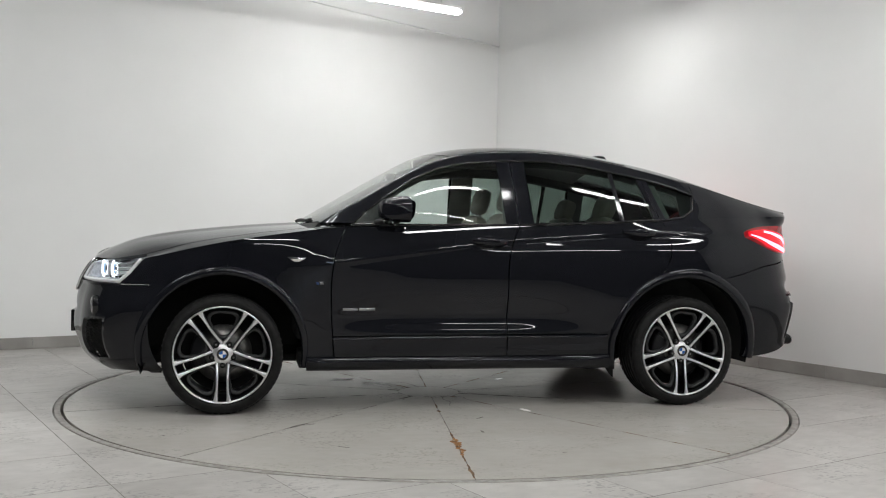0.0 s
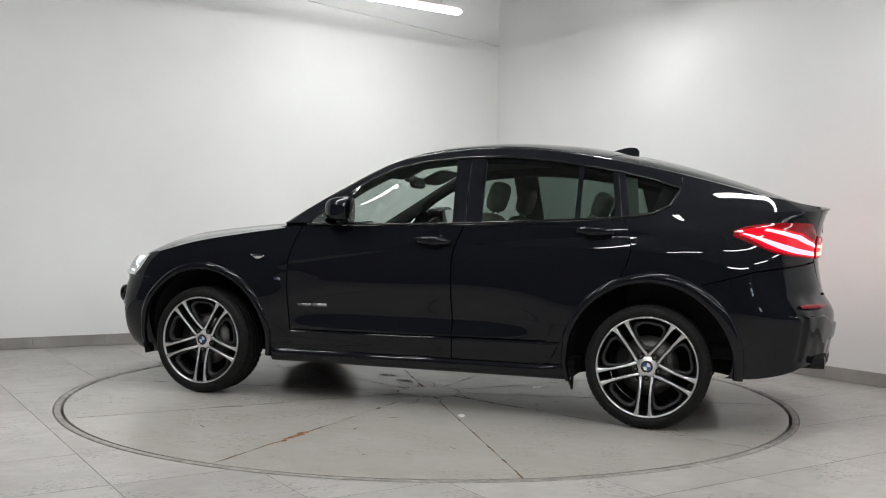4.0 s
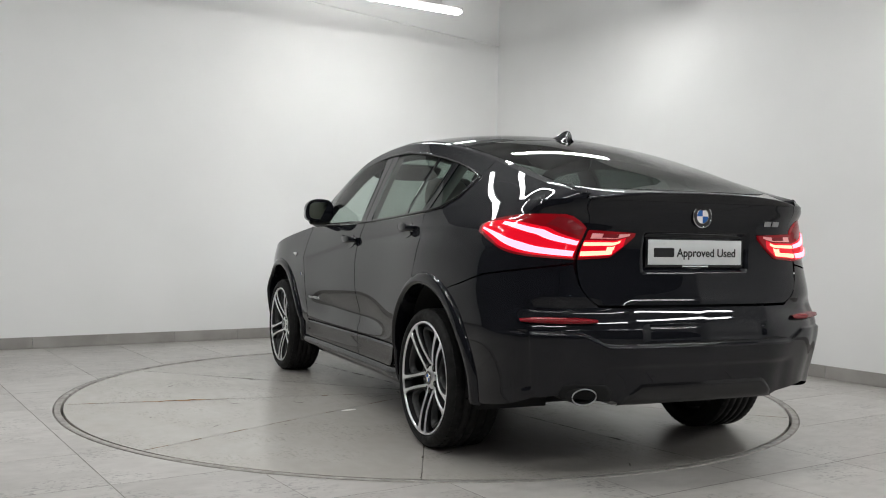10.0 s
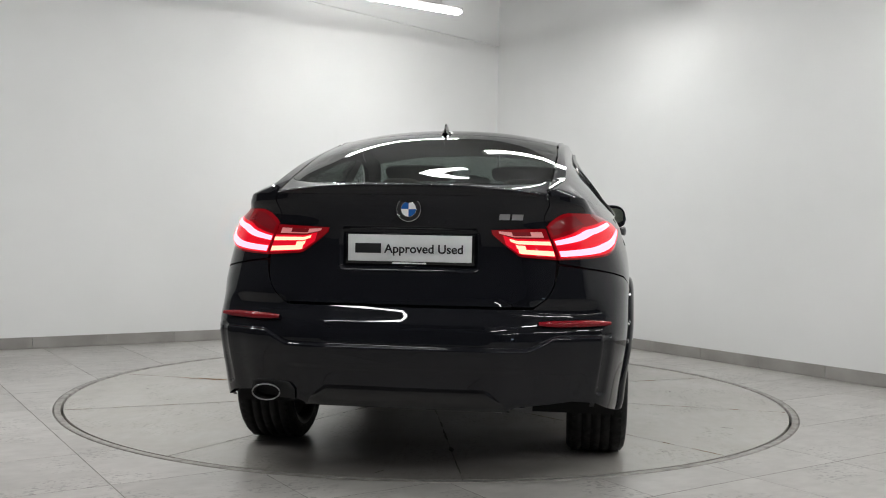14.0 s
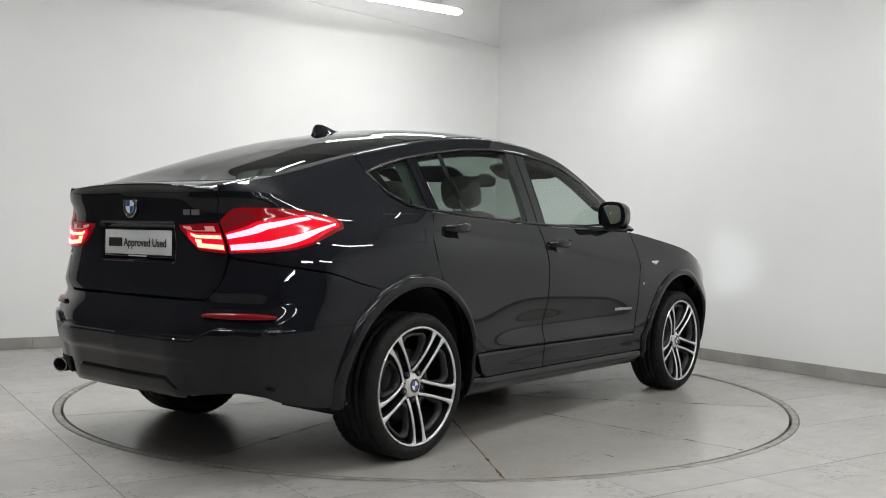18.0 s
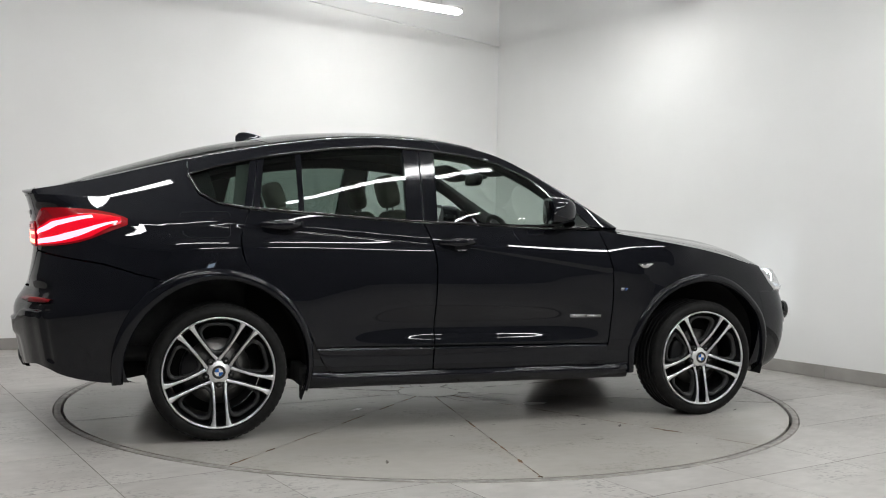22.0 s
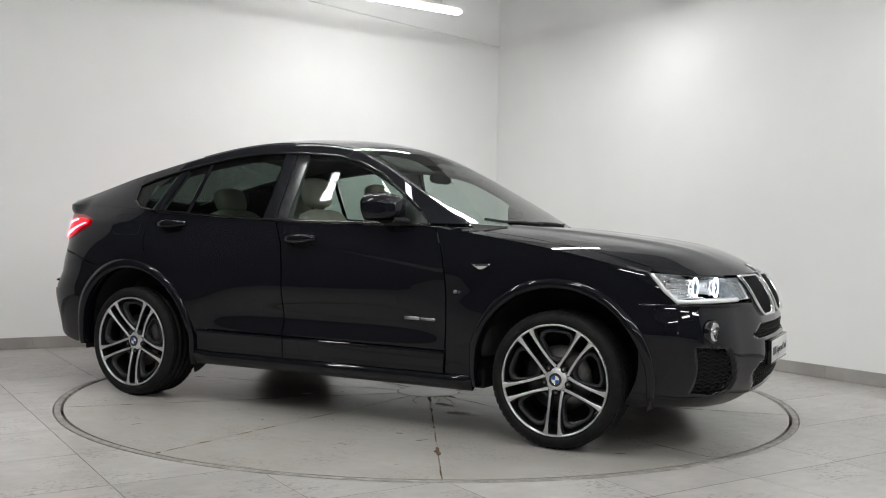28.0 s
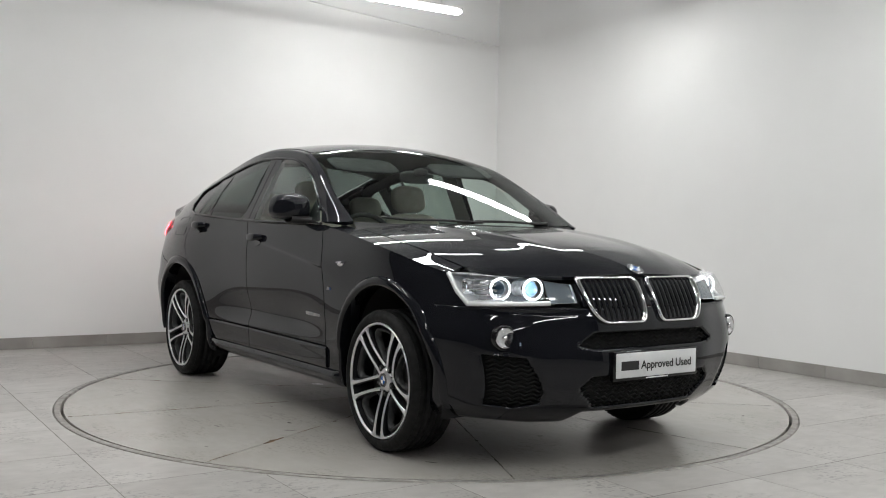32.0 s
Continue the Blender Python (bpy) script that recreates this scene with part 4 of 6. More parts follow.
def bumper_cheek(bm, mirror):
    a = math.degrees(math.asin((0.722 - ARCH_Z) / ARCH_F))
    low = line(*[sz(*p) for p in [(1.80, 0.225)] + arc(WHEELBASE, ARCH_F, -8, a, 20)])
    top = line((S_FB, 0.227), (S_FB, 0.735))

    def f(u, v):
        p, q = low(v), top(v)
        r = p + (q - p) * u
        return shell(r[0], r[1])
    patch(bm, f, 8, 24, (0.2, 0.6), mirror=mirror, gaps=(0, 0, 0, 0))


both("bumper_cheek", bumper_cheek, M_PAINT)


# ------------------------------------------------------------ wheels
def wheel(x, y, width, turn):
    sg = 1 if y > 0 else -1
    top = new("wheel")
    top.parent = car
    R, RR = HUB_Z, 0.272
    hw = width / 2
    # in wheel space the outer face looks to +y
    bm = bmesh.new()
    prof = [(RR - 0.004, hw - 0.03), (RR + 0.010, hw - 0.006), (RR + 0.024, hw + 0.002), (R - 0.026, hw - 0.002), (R - 0.012, hw - 0.012), (R - 0.003, hw - 0.028), (R, hw - 0.042)]
    for g in (0.6, 0.2, -0.2, -0.6):
        c = g * (hw - 0.03)
        prof += [(R, c + 0.006), (R - 0.008, c + 0.005), (R - 0.008, c - 0.005), (R, c - 0.006)]
    prof += [(R, -hw + 0.042), (R - 0.012, -hw + 0.014), (R - 0.03, -hw + 0.002), (RR, -hw + 0.01)]
    lathe(bm, prof, 96)
    part("tyre", bm, M_RUBBER, top, "black low-profile tyre")
    # shoulder blocks of the tread
    bm = bmesh.new()
    for k in range(60):
        m = pose(0, 0, 0, 0, 6.0 * k, 0)
        for e in (-1, 1):
            yo = e * (hw - 0.026)
            box(bm, -0.0125, 0.0125, min(yo - e * 0.020, yo), max(yo - e * 0.020, yo), R - 0.006, R - 0.0002, 0.0, m)
    part("tread", bm, M_RUBBER, top, "", False)["kind"] = "stuff"
    bm = bmesh.new()
    # the well of the rim
    lathe(bm, [(RR - 0.0085, hw - 0.011), (RR - 0.018, hw - 0.05), (RR - 0.03, 0.0), (RR - 0.03, -hw + 0.02), (RR, -hw + 0.01)], 72)
    part("barrel", bm, M_RIMDARK, top, "dark grey rim barrel")
    bm = bmesh.new()
    lathe(bm, [(RR + 0.004, hw - 0.03), (RR + 0.005, hw - 0.010), (RR + 0.003, hw - 0.004), (RR - 0.003, hw - 0.0055), (RR - 0.006, hw - 0.010), (RR - 0.007, hw - 0.02)], 96)
    part("rim_lip", bm, M_RIM, top, "polished rim edge")

    def spoke(d, grow, r1, sink, depth, a):
        """One bar of a pair, bowed and flared where it runs into the rim; d: the side of the pair's middle."""
        n = 20
        rows = []
        ca, sa = math.cos(a), math.sin(a)
        for k in range(n + 1):
            t = k / n
            r = 0.046 + (r1 - 0.046) * t
            mid = 0.0300 - 0.0025 * math.sin(math.pi * min(t * 1.15, 1)) + 0.003 * t
            w_in = 0.0064 + 0.0008 * t + 0.004 * t ** 10 + grow
            w_out = 0.0068 + 0.0012 * t + 0.017 * t ** 11 + 0.006 * (1 - t) ** 6 + grow
            o = hw - sink - 0.044 * (1 - math.sin(t * math.pi / 2)) ** 1.15 - 0.006
            row = []
            for lx, oy in ((-w_in, -depth), (-w_in, -0.004), (-w_in + 0.003, 0), (w_out - 0.003, 0), (w_out, -0.004), (w_out, -depth)):
                px = d * (mid + lx)
                row.append((px * ca + r * sa, o + oy, -px * sa + r * ca))
            rows.append(row)
        return rows
    for k in range(5):
        a = math.pi + k * 2 * math.pi / 5 + turn
        ca, sa = math.cos(a), math.sin(a)
        for d in (-1, 1):
            bm = bmesh.new()
            sheet(bm, spoke(d, 0.0, RR - 0.005, 0.0, 0.005, a), d < 0)
            part("spoke_face", bm, M_RIM, top, "polished spoke face")
            bm = bmesh.new()
            sheet(bm, spoke(d, 0.0016, RR - 0.016, 0.0045, 0.036, a), d < 0, close_v=True)
            part("spoke", bm, M_RIMDARK, top, "dark grey spoke")
        # grey loop set back between neighbouring pairs
        b = a + math.pi / 5
        bm = bmesh.new()
        rows = []
        loop = [(-0.060, 0.236), (-0.083, 0.212), (-0.070, 0.165), (-0.045, 0.115), (-0.022, 0.098), (0.0, 0.094), (0.022, 0.098), (0.045, 0.115), (0.070, 0.165), (0.083, 0.212), (0.060, 0.236), (0.0, 0.243), (-0.060, 0.236)]
        cu = curve(*loop)
        for q in np.linspace(0, 1, 49)[:-1]:
            la, r = cu(q)
            back = 0.030 + 0.030 * (1 - min(r / 0.24, 1))
            row = []
            for f_, oy in ((1.07, -0.03), (1.07, 0.0), (0.97, 0.004), (0.86, 0.0), (0.84, -0.03)):
                lx, rr = la * f_, 0.172 + (r - 0.172) * f_
                row.append((lx * math.cos(b) + rr * math.sin(b), hw - back + oy, -lx * math.sin(b) + rr * math.cos(b)))
            rows.append(row)
        sheet(bm, rows, True, close_u=True)
        part("inner_spoke", bm, M_RIMGREY, top, "dark grey inner spoke loop")
        # raised matt black disc: shade of the bolt hole put in as colour
        bm = bmesh.new()
        lathe(bm, [(0.0, -0.002), (0.0145, -0.002), (0.016, -0.005), (0.0165, -0.03)], 18, centre=(0.0635 * sa, hw - 0.0375, 0.0635 * ca))
        part("bolt_hole_shade", bm, M_UNDER, top, "matt black disc for the shade in a wheel bolt hole")
        bm = bmesh.new()
        lathe(bm, [(0.0, 0.0), (0.006, 0.0), (0.007, -0.006)], 6, centre=(0.0635 * sa, hw - 0.0375, 0.0635 * ca))
        part("wheel_bolt", bm, M_DISCBRAKE, top)
        # dimple shown by a small raised dark disc, its shade in the colour
        bm = bmesh.new()
        lathe(bm, [(0.0, 0.0006), (0.0032, 0.0006), (0.0036, -0.004)], 10, centre=(0.064 * math.sin(b), hw - 0.0398, 0.064 * math.cos(b)))
        part("hub_dimple", bm, M_RIMDARK, top)
    bm = bmesh.new()
    lathe(bm, [(0.034, -0.001), (0.039, -0.003), (0.046, -0.006), (0.054, -0.0085), (0.0565, -0.013), (0.057, -0.05), (0.0, -0.05)], 50, centre=(0, hw - 0.034, 0))
    part("hub", bm, M_RIM, top, "polished wheel hub")
    roundel(top, Matrix.Translation((0, hw - 0.0325, 0)) @ pose(0, 0, 0, -90, 0, 0) @ pose(0, 0, 0, 0, 0, 180), 0.034)
    bm = bmesh.new()
    lathe(bm, [(0.06, hw - 0.095), (0.165, hw - 0.095), (0.165, hw - 0.115), (0.06, hw - 0.115)], 48)
    part("brake_disc", bm, M_DISCBRAKE, top, "bare steel brake disc")
    bm = bmesh.new()
    lathe(bm, [(0.10, hw - 0.078), (0.172, hw - 0.078), (0.182, hw - 0.09), (0.182, hw - 0.13), (0.10, hw - 0.13)], 10, a0=-35, a1=35)
    part("brake_caliper", bm, M_RIMDARK, top, "dark grey brake caliper")
    bm = bmesh.new()
    lathe(bm, [(0.0, -hw + 0.06), (RR - 0.04, -hw + 0.06)], 32)
    part("back_plate", bm, M_UNDER, top)
    top.matrix_local = Matrix.Translation((x, y, R)) @ (pose(0, 0, 0) if sg > 0 else pose(0, 0, 0, 0, 0, 180))
    return top


def roundel(parent, m, r):
    """A round badge: dark ring, chrome rims, four quarters in blue and white; faces local +z."""
    ob = new("badge")
    ob.parent = parent
    ob.matrix_local = m
    bm = bmesh.new()
    lathe(bm, [(r, 0), (r, 0.002), (r * 0.97, 0.0032), (r * 0.93, 0.003), (r * 0.93, 0.0018)], 40, axis="z")
    lathe(bm, [(r * 0.64, 0.0018), (r * 0.63, 0.003), (r * 0.60, 0.003), (r * 0.59, 0.002)], 40, axis="z")
    part("badge_rim", bm, M_CHROME, ob, "chrome rims")
    bm = bmesh.new()
    lathe(bm, [(r * 0.94, 0.0018), (r * 0.62, 0.0018)], 40, axis="z")
    part("badge_ring", bm, M_INK, ob)
    for k in range(4):
        bm = bmesh.new()
        lathe(bm, [(0.0, 0.0022), (r * 0.6, 0.0022)], 10, axis="z", a0=90 * k, a1=90 * k + 90)
        part("badge_quarter", bm, (M_WHITE, M_BLUE)[k % 2], ob)
    return ob


wheel(WHEELBASE, 0.80, 0.245, 0.0)
wheel(-WHEELBASE, 0.79, 0.275, -0.05)
wheel(WHEELBASE, -0.80, 0.245, 0.0)
wheel(-WHEELBASE, -0.79, 0.275, 0.05)

# underbody: keeps the inside dark
bm = bmesh.new()
box(bm, -1.75, 1.95, -0.50, 0.50, 0.24, 0.40, 0.05)
box(bm, -2.16, -1.70, -0.62, 0.62, 0.365, 0.45, 0.03)
box(bm, 1.90, 2.10, -0.50, 0.50, 0.285, 0.40, 0.03)
box(bm, -0.92, 0.93, -0.84, 0.84, 0.235, 0.34, 0.03)
for sg in (-1, 1):
    box(bm, 0.90, 0.972, sg * 0.66 - 0.12, sg * 0.66 + 0.12, 0.24, 0.34, 0.01)
    box(bm, -0.985, -0.90, sg * 0.66 - 0.12, sg * 0.66 + 0.12, 0.24, 0.34, 0.01)
part("underbody", bm, M_UNDER, car, "matt black underbody")


# ------------------------------------------------------------ head lamps
S_IN = s_nose(0.40)
HL_LOW = line((S_IN, 0.752), sz(2.09, 0.742), sz(1.980, 0.738))
HL_TOP = line((S_IN, 0.832), (s_nose(0.62), 0.862), sz(1.845, 0.877))
HL_IN = line((S_IN, 0.752), (S_IN, 0.832))
HL_OUT = line(sz(1.980, 0.738), sz(1.910, 0.80), sz(1.845, 0.877))


def lampuv(u, v, off):
    q = coons(HL_LOW, HL_TOP, HL_IN, HL_OUT, u, v)
    return shell(q[0], q[1], off)


def head_lamp(mirror):
    sg = -1 if mirror else 1
    top = new("head_lamp")
    top.parent = car
    top["label"] = "lit head lamp with two glowing rings"

    def m(p):
        return (p[0], sg * p[1], p[2])
    bm = bmesh.new()
    patch(bm, lambda u, v: lampuv(u, v, 0.002), 28, 8, (0.6, 0.12), lip=0.0, mirror=mirror)
    part("cover", bm, M_CLEAR, top, "clear lamp cover").visible_shadow = False
    bm = bmesh.new()
    # bowl: the walls behind the cover and its back
    us, vs = np.linspace(0.01, 0.99, 25), np.linspace(0.02, 0.98, 7)
    sheet(bm, [[m(lampuv(u, v, -0.27 + 0.12 * u)) for v in vs] for u in us], mirror)
    ring = [(u, 0.02) for u in us] + [(0.99, v) for v in vs[1:]] + [(u, 0.98) for u in us[::-1][1:]] + [(0.01, v) for v in vs[::-1][1:-1]]
    sheet(bm, [[m(lampuv(u, v, o)) for u, v in ring] for o in (-0.004, -0.07, -0.15)], not mirror, close_v=True)
    part("bowl", bm, M_LAMPBOWL, top, "silver reflector bowl")
    bm = bmesh.new()
    # bright trim along the outer and lower edge
    pts = [lampuv(0.985, v, -0.003) for v in np.linspace(0.97, 0.03, 8)] + [lampuv(u, 0.05, -0.003) for u in np.linspace(0.97, 0.27, 16)]
    tube(bm, [m(p) for p in pts], 0.0115, 6)
    part("edge_trim", bm, M_LAMPEDGE, top, "bright silver edge trim")
    bm = bmesh.new()
    sheet(bm, [[m(lampuv(u, v, -0.012)) for v in np.linspace(0.03, 0.97, 6)] for u in np.linspace(0.02, 0.26, 8)], mirror)
    part("inner_blind", bm, M_BLIND, top, "blue-grey inner blind")
    for cy, cx in ((0.674, 2.026), (0.548, 2.096)):
        bm = bmesh.new()
        n = 40
        ringp = [(cx, sg * (cy + 0.053 * math.cos(2 * math.pi * k / n)), 0.808 + 0.046 * math.sin(2 * math.pi * k / n)) for k in range(n)]
        tube(bm, ringp, 0.0048, 8, True)
        part("ring_light", bm, M_RINGGLOW, top, "glowing white ring")
        bm = bmesh.new()
        lathe(bm, [(0.044, -0.03), (0.036, -0.012), (0.034, -0.012)], 32, axis="x", centre=(cx, sg * cy, 0.808))
        part("bezel", bm, M_CHROME, top)
        bm = bmesh.new()
        lathe(bm, [(0.034, -0.014), (0.028, 0.0), (0.016, 0.008), (0.0, 0.011)], 32, axis="x", centre=(cx, sg * cy, 0.808))
        part("projector_lens", bm, M_LENS, top, "dark blue projector lens").visible_shadow = False
        bm = bmesh.new()
        lathe(bm, [(0.033, -0.014), (0.033, -0.105), (0.0, -0.106)], 24, axis="x", centre=(cx, sg * cy, 0.808))
        part("projector_tube", bm, M_LENSTUBE, top)
        bm = bmesh.new()
        lathe(bm, [(0.0345, -0.012), (0.0365, -0.02), (0.0365, -0.11)], 24, axis="x", centre=(cx, sg * cy, 0.808))
        part("projector_sleeve", bm, M_LAMPBOWL, top, "silver projector sleeve")
        if cy > 0.6:
            continue
        bm = bmesh.new()
        lathe(bm, [(0.016, -0.100), (0.0, -0.099)], 16, axis="x", centre=(cx, sg * cy, 0.808))
        part("projector_bulb", bm, M_BEAM, top, "lit bulb deep in the projector")
    for z in (0.765, 0.785, 0.805, 0.825, 0.845):
        bm = bmesh.new()
        tube(bm, [m(lampuv(u, (z - 0.745) / 0.125, -0.045)) for u in np.linspace(0.66, 0.93, 8)], 0.004, 6)
        part("reflector_rib", bm, M_CHROME, top)
    bm = bmesh.new()
    box(bm, 1.90, 1.915, sg * 0.765 - 0.03, sg * 0.765 + 0.03, 0.775, 0.845, 0.01)
    part("indicator_reflector", bm, M_CHROME, top)


M_LAMPBOWL = vary(material("lamp_bowl", (0.8, 0.81, 0.83), 0.22, 0.25), (0.66, 0.67, 0.69), (0.92, 0.93, 0.95), 55, (0.12, 0.35), 0.5, 45)
M_LAMPEDGE = material("lamp_edge", (0.88, 0.89, 0.9), 0.22, 0.3)
M_BLIND = material("lamp_blind", (0.10, 0.125, 0.145), 0.15, 0.0, 1.0)
M_LENS = glass("projector_glass", (0.42, 0.52, 0.62), 0.07)
M_LENSTUBE = material("projector_tube", (0.08, 0.13, 0.18), 0.4)
M_BEAM = glow("projector_beam", (0.86, 0.94, 1.0), 650.0)
head_lamp(False)
head_lamp(True)

# panel round the grille, between the lamps
bm = bmesh.new()


def surround(u, v):
    y = 0.385 * (1 - 2 * u)
    ztop = 0.846 + 0.020 * (1 - (abs(y) / 0.385) ** 2)
    return nose_pt(y, 0.735 + (ztop - 0.735) * v)


patch(bm, surround, 40, 10, (0.77, 0.12), flip=True, lip=0.02)
part("grille_panel", bm, M_PAINT, car)


# ------------------------------------------------------------ twin grille
def rounded(corners, radii, n=7):
    """A closed outline with rounded corners."""
    out = []
    for k, c in enumerate(corners):
        c = Vector(c)
        a, b = (Vector(corners[k - 1]) - c), (Vector(corners[(k + 1) % len(corners)]) - c)
        r = min(radii[k], a.length * 0.49, b.length * 0.49)
        p, q = c + a.normalized() * r, c + b.normalized() * r
        for i in range(n):
            t = i / (n - 1)
            out.append(tuple(p * (1 - t) ** 2 + c * 2 * t * (1 - t) + q * t * t))
        nx = Vector(corners[(k + 1) % len(corners)])
        e = nx - (nx - c).normalized() * min(radii[(k + 1) % len(corners)], b.length * 0.49)
        for t in (0.25, 0.5, 0.75):
            out.append(tuple(q.lerp(e, t)))
    return out


def kidney(sg):
    top = new("grille")
    top.parent = car
    top["label"] = "chrome-framed grille with black vertical bars"
    # rounded outline in (y, z), wider at the outer top
    o = [np.array(p) for p in rounded([(0.028, 0.867), (0.380, 0.866), (0.362, 0.735), (0.305, 0.664), (0.046, 0.664), (0.030, 0.74)], (0.030, 0.026, 0.06, 0.06, 0.035, 0.05))]
    c = np.array([0.195, 0.77])

    def at(p, k, off):
        q = c + (p - c) * k
        r = nose_pt(q[0], q[1], off)
        return (r[0], sg * r[1], r[2])
    bm = bmesh.new()
    w = [(1.0, 0.0), (1.015, 0.010), (0.995, 0.016), (0.96, 0.019), (0.925, 0.017), (0.885, 0.006), (0.875, -0.02)]
    rows = []
    for k, off in w:
        rows.append([at(p, k, off) for p in o])
    sheet(bm, rows, sg < 0, close_v=True)
    part("grille_frame", bm, M_CHROME, top, "chrome frame")
    bm = bmesh.new()
    sheet(bm, [[at(p, 0.92, -0.018) for p in o], [at(p, 0.45, -0.02) for p in o], [at(p, 0.02, -0.02) for p in o]], sg < 0, close_v=True)
    part("grille_backing", bm, M_UNDER, top)
    poly = [tuple(c + (p - c) * 0.92) for p in o]
    for y in np.arange(0.055, 0.36, 0.0305):
        zs = [z for z in np.arange(0.66, 0.88, 0.004) if inside((y, z), poly)]
        if len(zs) < 4:
            continue
        bm = bmesh.new()
        rows = []
        for z in np.linspace(zs[0], zs[-1], 10):
            bow = 0.006 * math.sin((z - zs[0]) / (zs[-1] - zs[0]) * math.pi)
            rows.append([(lambda r: (r[0], sg * r[1], r[2]))(nose_pt(y + dy, z, off + bow)) for dy, off in ((-0.006, -0.016), (-0.0045, 0.002), (0.0, 0.005), (0.0045, 0.002), (0.006, -0.016))])
        sheet(bm, rows, sg > 0)
        part("grille_bar", bm, M_MESH, top)


kidney(1)
kidney(-1)


def front_roundel():
    x = 2.172
    z = hoodz(x, 0)
    n = Vector((-(hoodz(x + 0.01, 0) - hoodz(x - 0.01, 0)) / 0.02, 0, 1)).normalized()
    q = n.to_track_quat("Z", "X")
    m = Matrix.Translation((x, 0, z + 0.003)) @ q.to_matrix().to_4x4()
    ob = roundel(car, m, 0.041)
    return ob


front_roundel()


# ------------------------------------------------------------ plates
def plate(name, m, label):
    """A white display plate in a black holder; local x along the text, y up, z outwards."""
    top = new(name)
    top.parent = car
    top.matrix_local = m
    top["label"] = label
    bm = bmesh.new()
    box(bm, -0.268, 0.268, -0.066, 0.064, -0.022, 0.003, 0.004)
    part("plate_holder", bm, M_TRIM, top, "black plate holder")
    bm = bmesh.new()
    box(bm, -0.256, 0.256, -0.053, 0.056, 0.0, 0.0055, 0.0015)
    part("plate_panel", bm, M_PLATE, top, "white plate panel")
    bm = bmesh.new()
    box(bm, -0.226, -0.118, -0.020, 0.020, 0.0055, 0.0062)
    part("name_bar", bm, M_INK, top, "black bar in place of a name", False)
    cu = bpy.data.curves.new("plate_text", "FONT")
    cu.body = "Approved Used"
    cu.size, cu.extrude = 0.051, 0.0003
    cu.offset = 0.001
    cu.align_x, cu.align_y = "LEFT", "CENTER"
    cu.materials.append(M_INK)
    ob = new("plate_text", cu)
    ob.parent = top
    ob.matrix_local = Matrix.Translation((-0.104, -0.002, 0.0068))
    bm = bmesh.new()
    box(bm, -0.07, 0.07, -0.0625, -0.0565, 0.002, 0.0042)
    part("dealer_line", bm, M_WHITE, top, "fine white line of small print", False)


PF = Matrix(((0, 0, 1, 2.318), (1, 0, 0, 0.0), (0, 1, 0, 0.478), (0, 0, 0, 1)))
plate("front_plate", PF, "white dealer plate in a black holder")
PR = Matrix(((0, 0, -1, -2.286), (-1, 0, 0, 0.0), (0, 1, 0, 0.981), (0, 0, 0, 1)))
plate("rear_plate", PR, "white dealer plate in a black holder")


# ------------------------------------------------------------ fog lamps
def fog(sg):
    top = new("fog_lamp")
    top.parent = car
    c = Vector(nose_pt(0.705, 0.606, 0.004))
    c.y *= sg
    top.matrix_local = Matrix.Translation(c) @ pose(0, 0, 0, 0, 0, 12 * sg)
    bm = bmesh.new()
    lathe(bm, [(0.058, -0.026), (0.056, -0.004), (0.050, 0.003), (0.046, -0.004), (0.046, -0.02)], 32, axis="x")
    part("surround", bm, M_TRIM, top, "black surround")
    bm = bmesh.new()
    lathe(bm, [(0.046, -0.012), (0.045, 0.003), (0.041, 0.007), (0.038, 0.004), (0.038, -0.01)], 32, axis="x")
    part("bezel", bm, M_CHROME, top, "chrome bezel")
    bm = bmesh.new()
    lathe(bm, [(0.039, 0.004), (0.03, 0.010), (0.015, 0.013), (0.0, 0.014)], 32, axis="x")
    part("lens", bm, M_CLEAR, top, "clear fog lamp lens")
    bm = bmesh.new()
    lathe(bm, [(0.040, 0.004), (0.025, -0.002), (0.0, -0.003)], 32, axis="x")
    part("reflector", bm, M_LAMPBOWL, top)
    bm = bmesh.new()
    lathe(bm, [(0.015, -0.002), (0.012, 0.006), (0.0, 0.008)], 20, axis="x")
    part("bulb_cap", bm, M_CHROME, top)


fog(1)
fog(-1)


# ------------------------------------------------------------ tail lamps
TL_LOW = curve(sz(-1.842, 1.060), sz(-1.967, 1.008), sz(-2.11, 0.962), (S_GATE - 0.0006, 0.946))
_tt = curve(sz(-1.842, 1.091), sz(-1.90, 1.113), sz(-2.03, 1.134), (s_tail(0.71), 1.137))
TL_TOP = line(*([_tt(k / 12) for k in range(13)] + [(s_tail(0.69), 1.130), (S_GATE - 0.0006, 1.080)]))


def tluv(u, v, off):
    a, b = TL_LOW(u), TL_TOP(u)
    q = a + (b - a) * v
    edge = min(1.0, 6 * min(u, 1 - u + 0.05), 5 * min(v, 1 - v) + 0.15)
    return shell(q[0], q[1], off * edge)


def ti(u, v, off):
    """The lamp's inner half on the tailgate."""
    zt, zb_ = 1.072 - 0.010 * u, 0.946 + 0.018 * u + 0.085 * max(0.0, (u - 0.58) / 0.42) ** 1.15
    y = 0.620 - 0.246 * u
    z = zb_ + (zt - zb_) * v
    p = tail_pt(y, z, off)
    return p


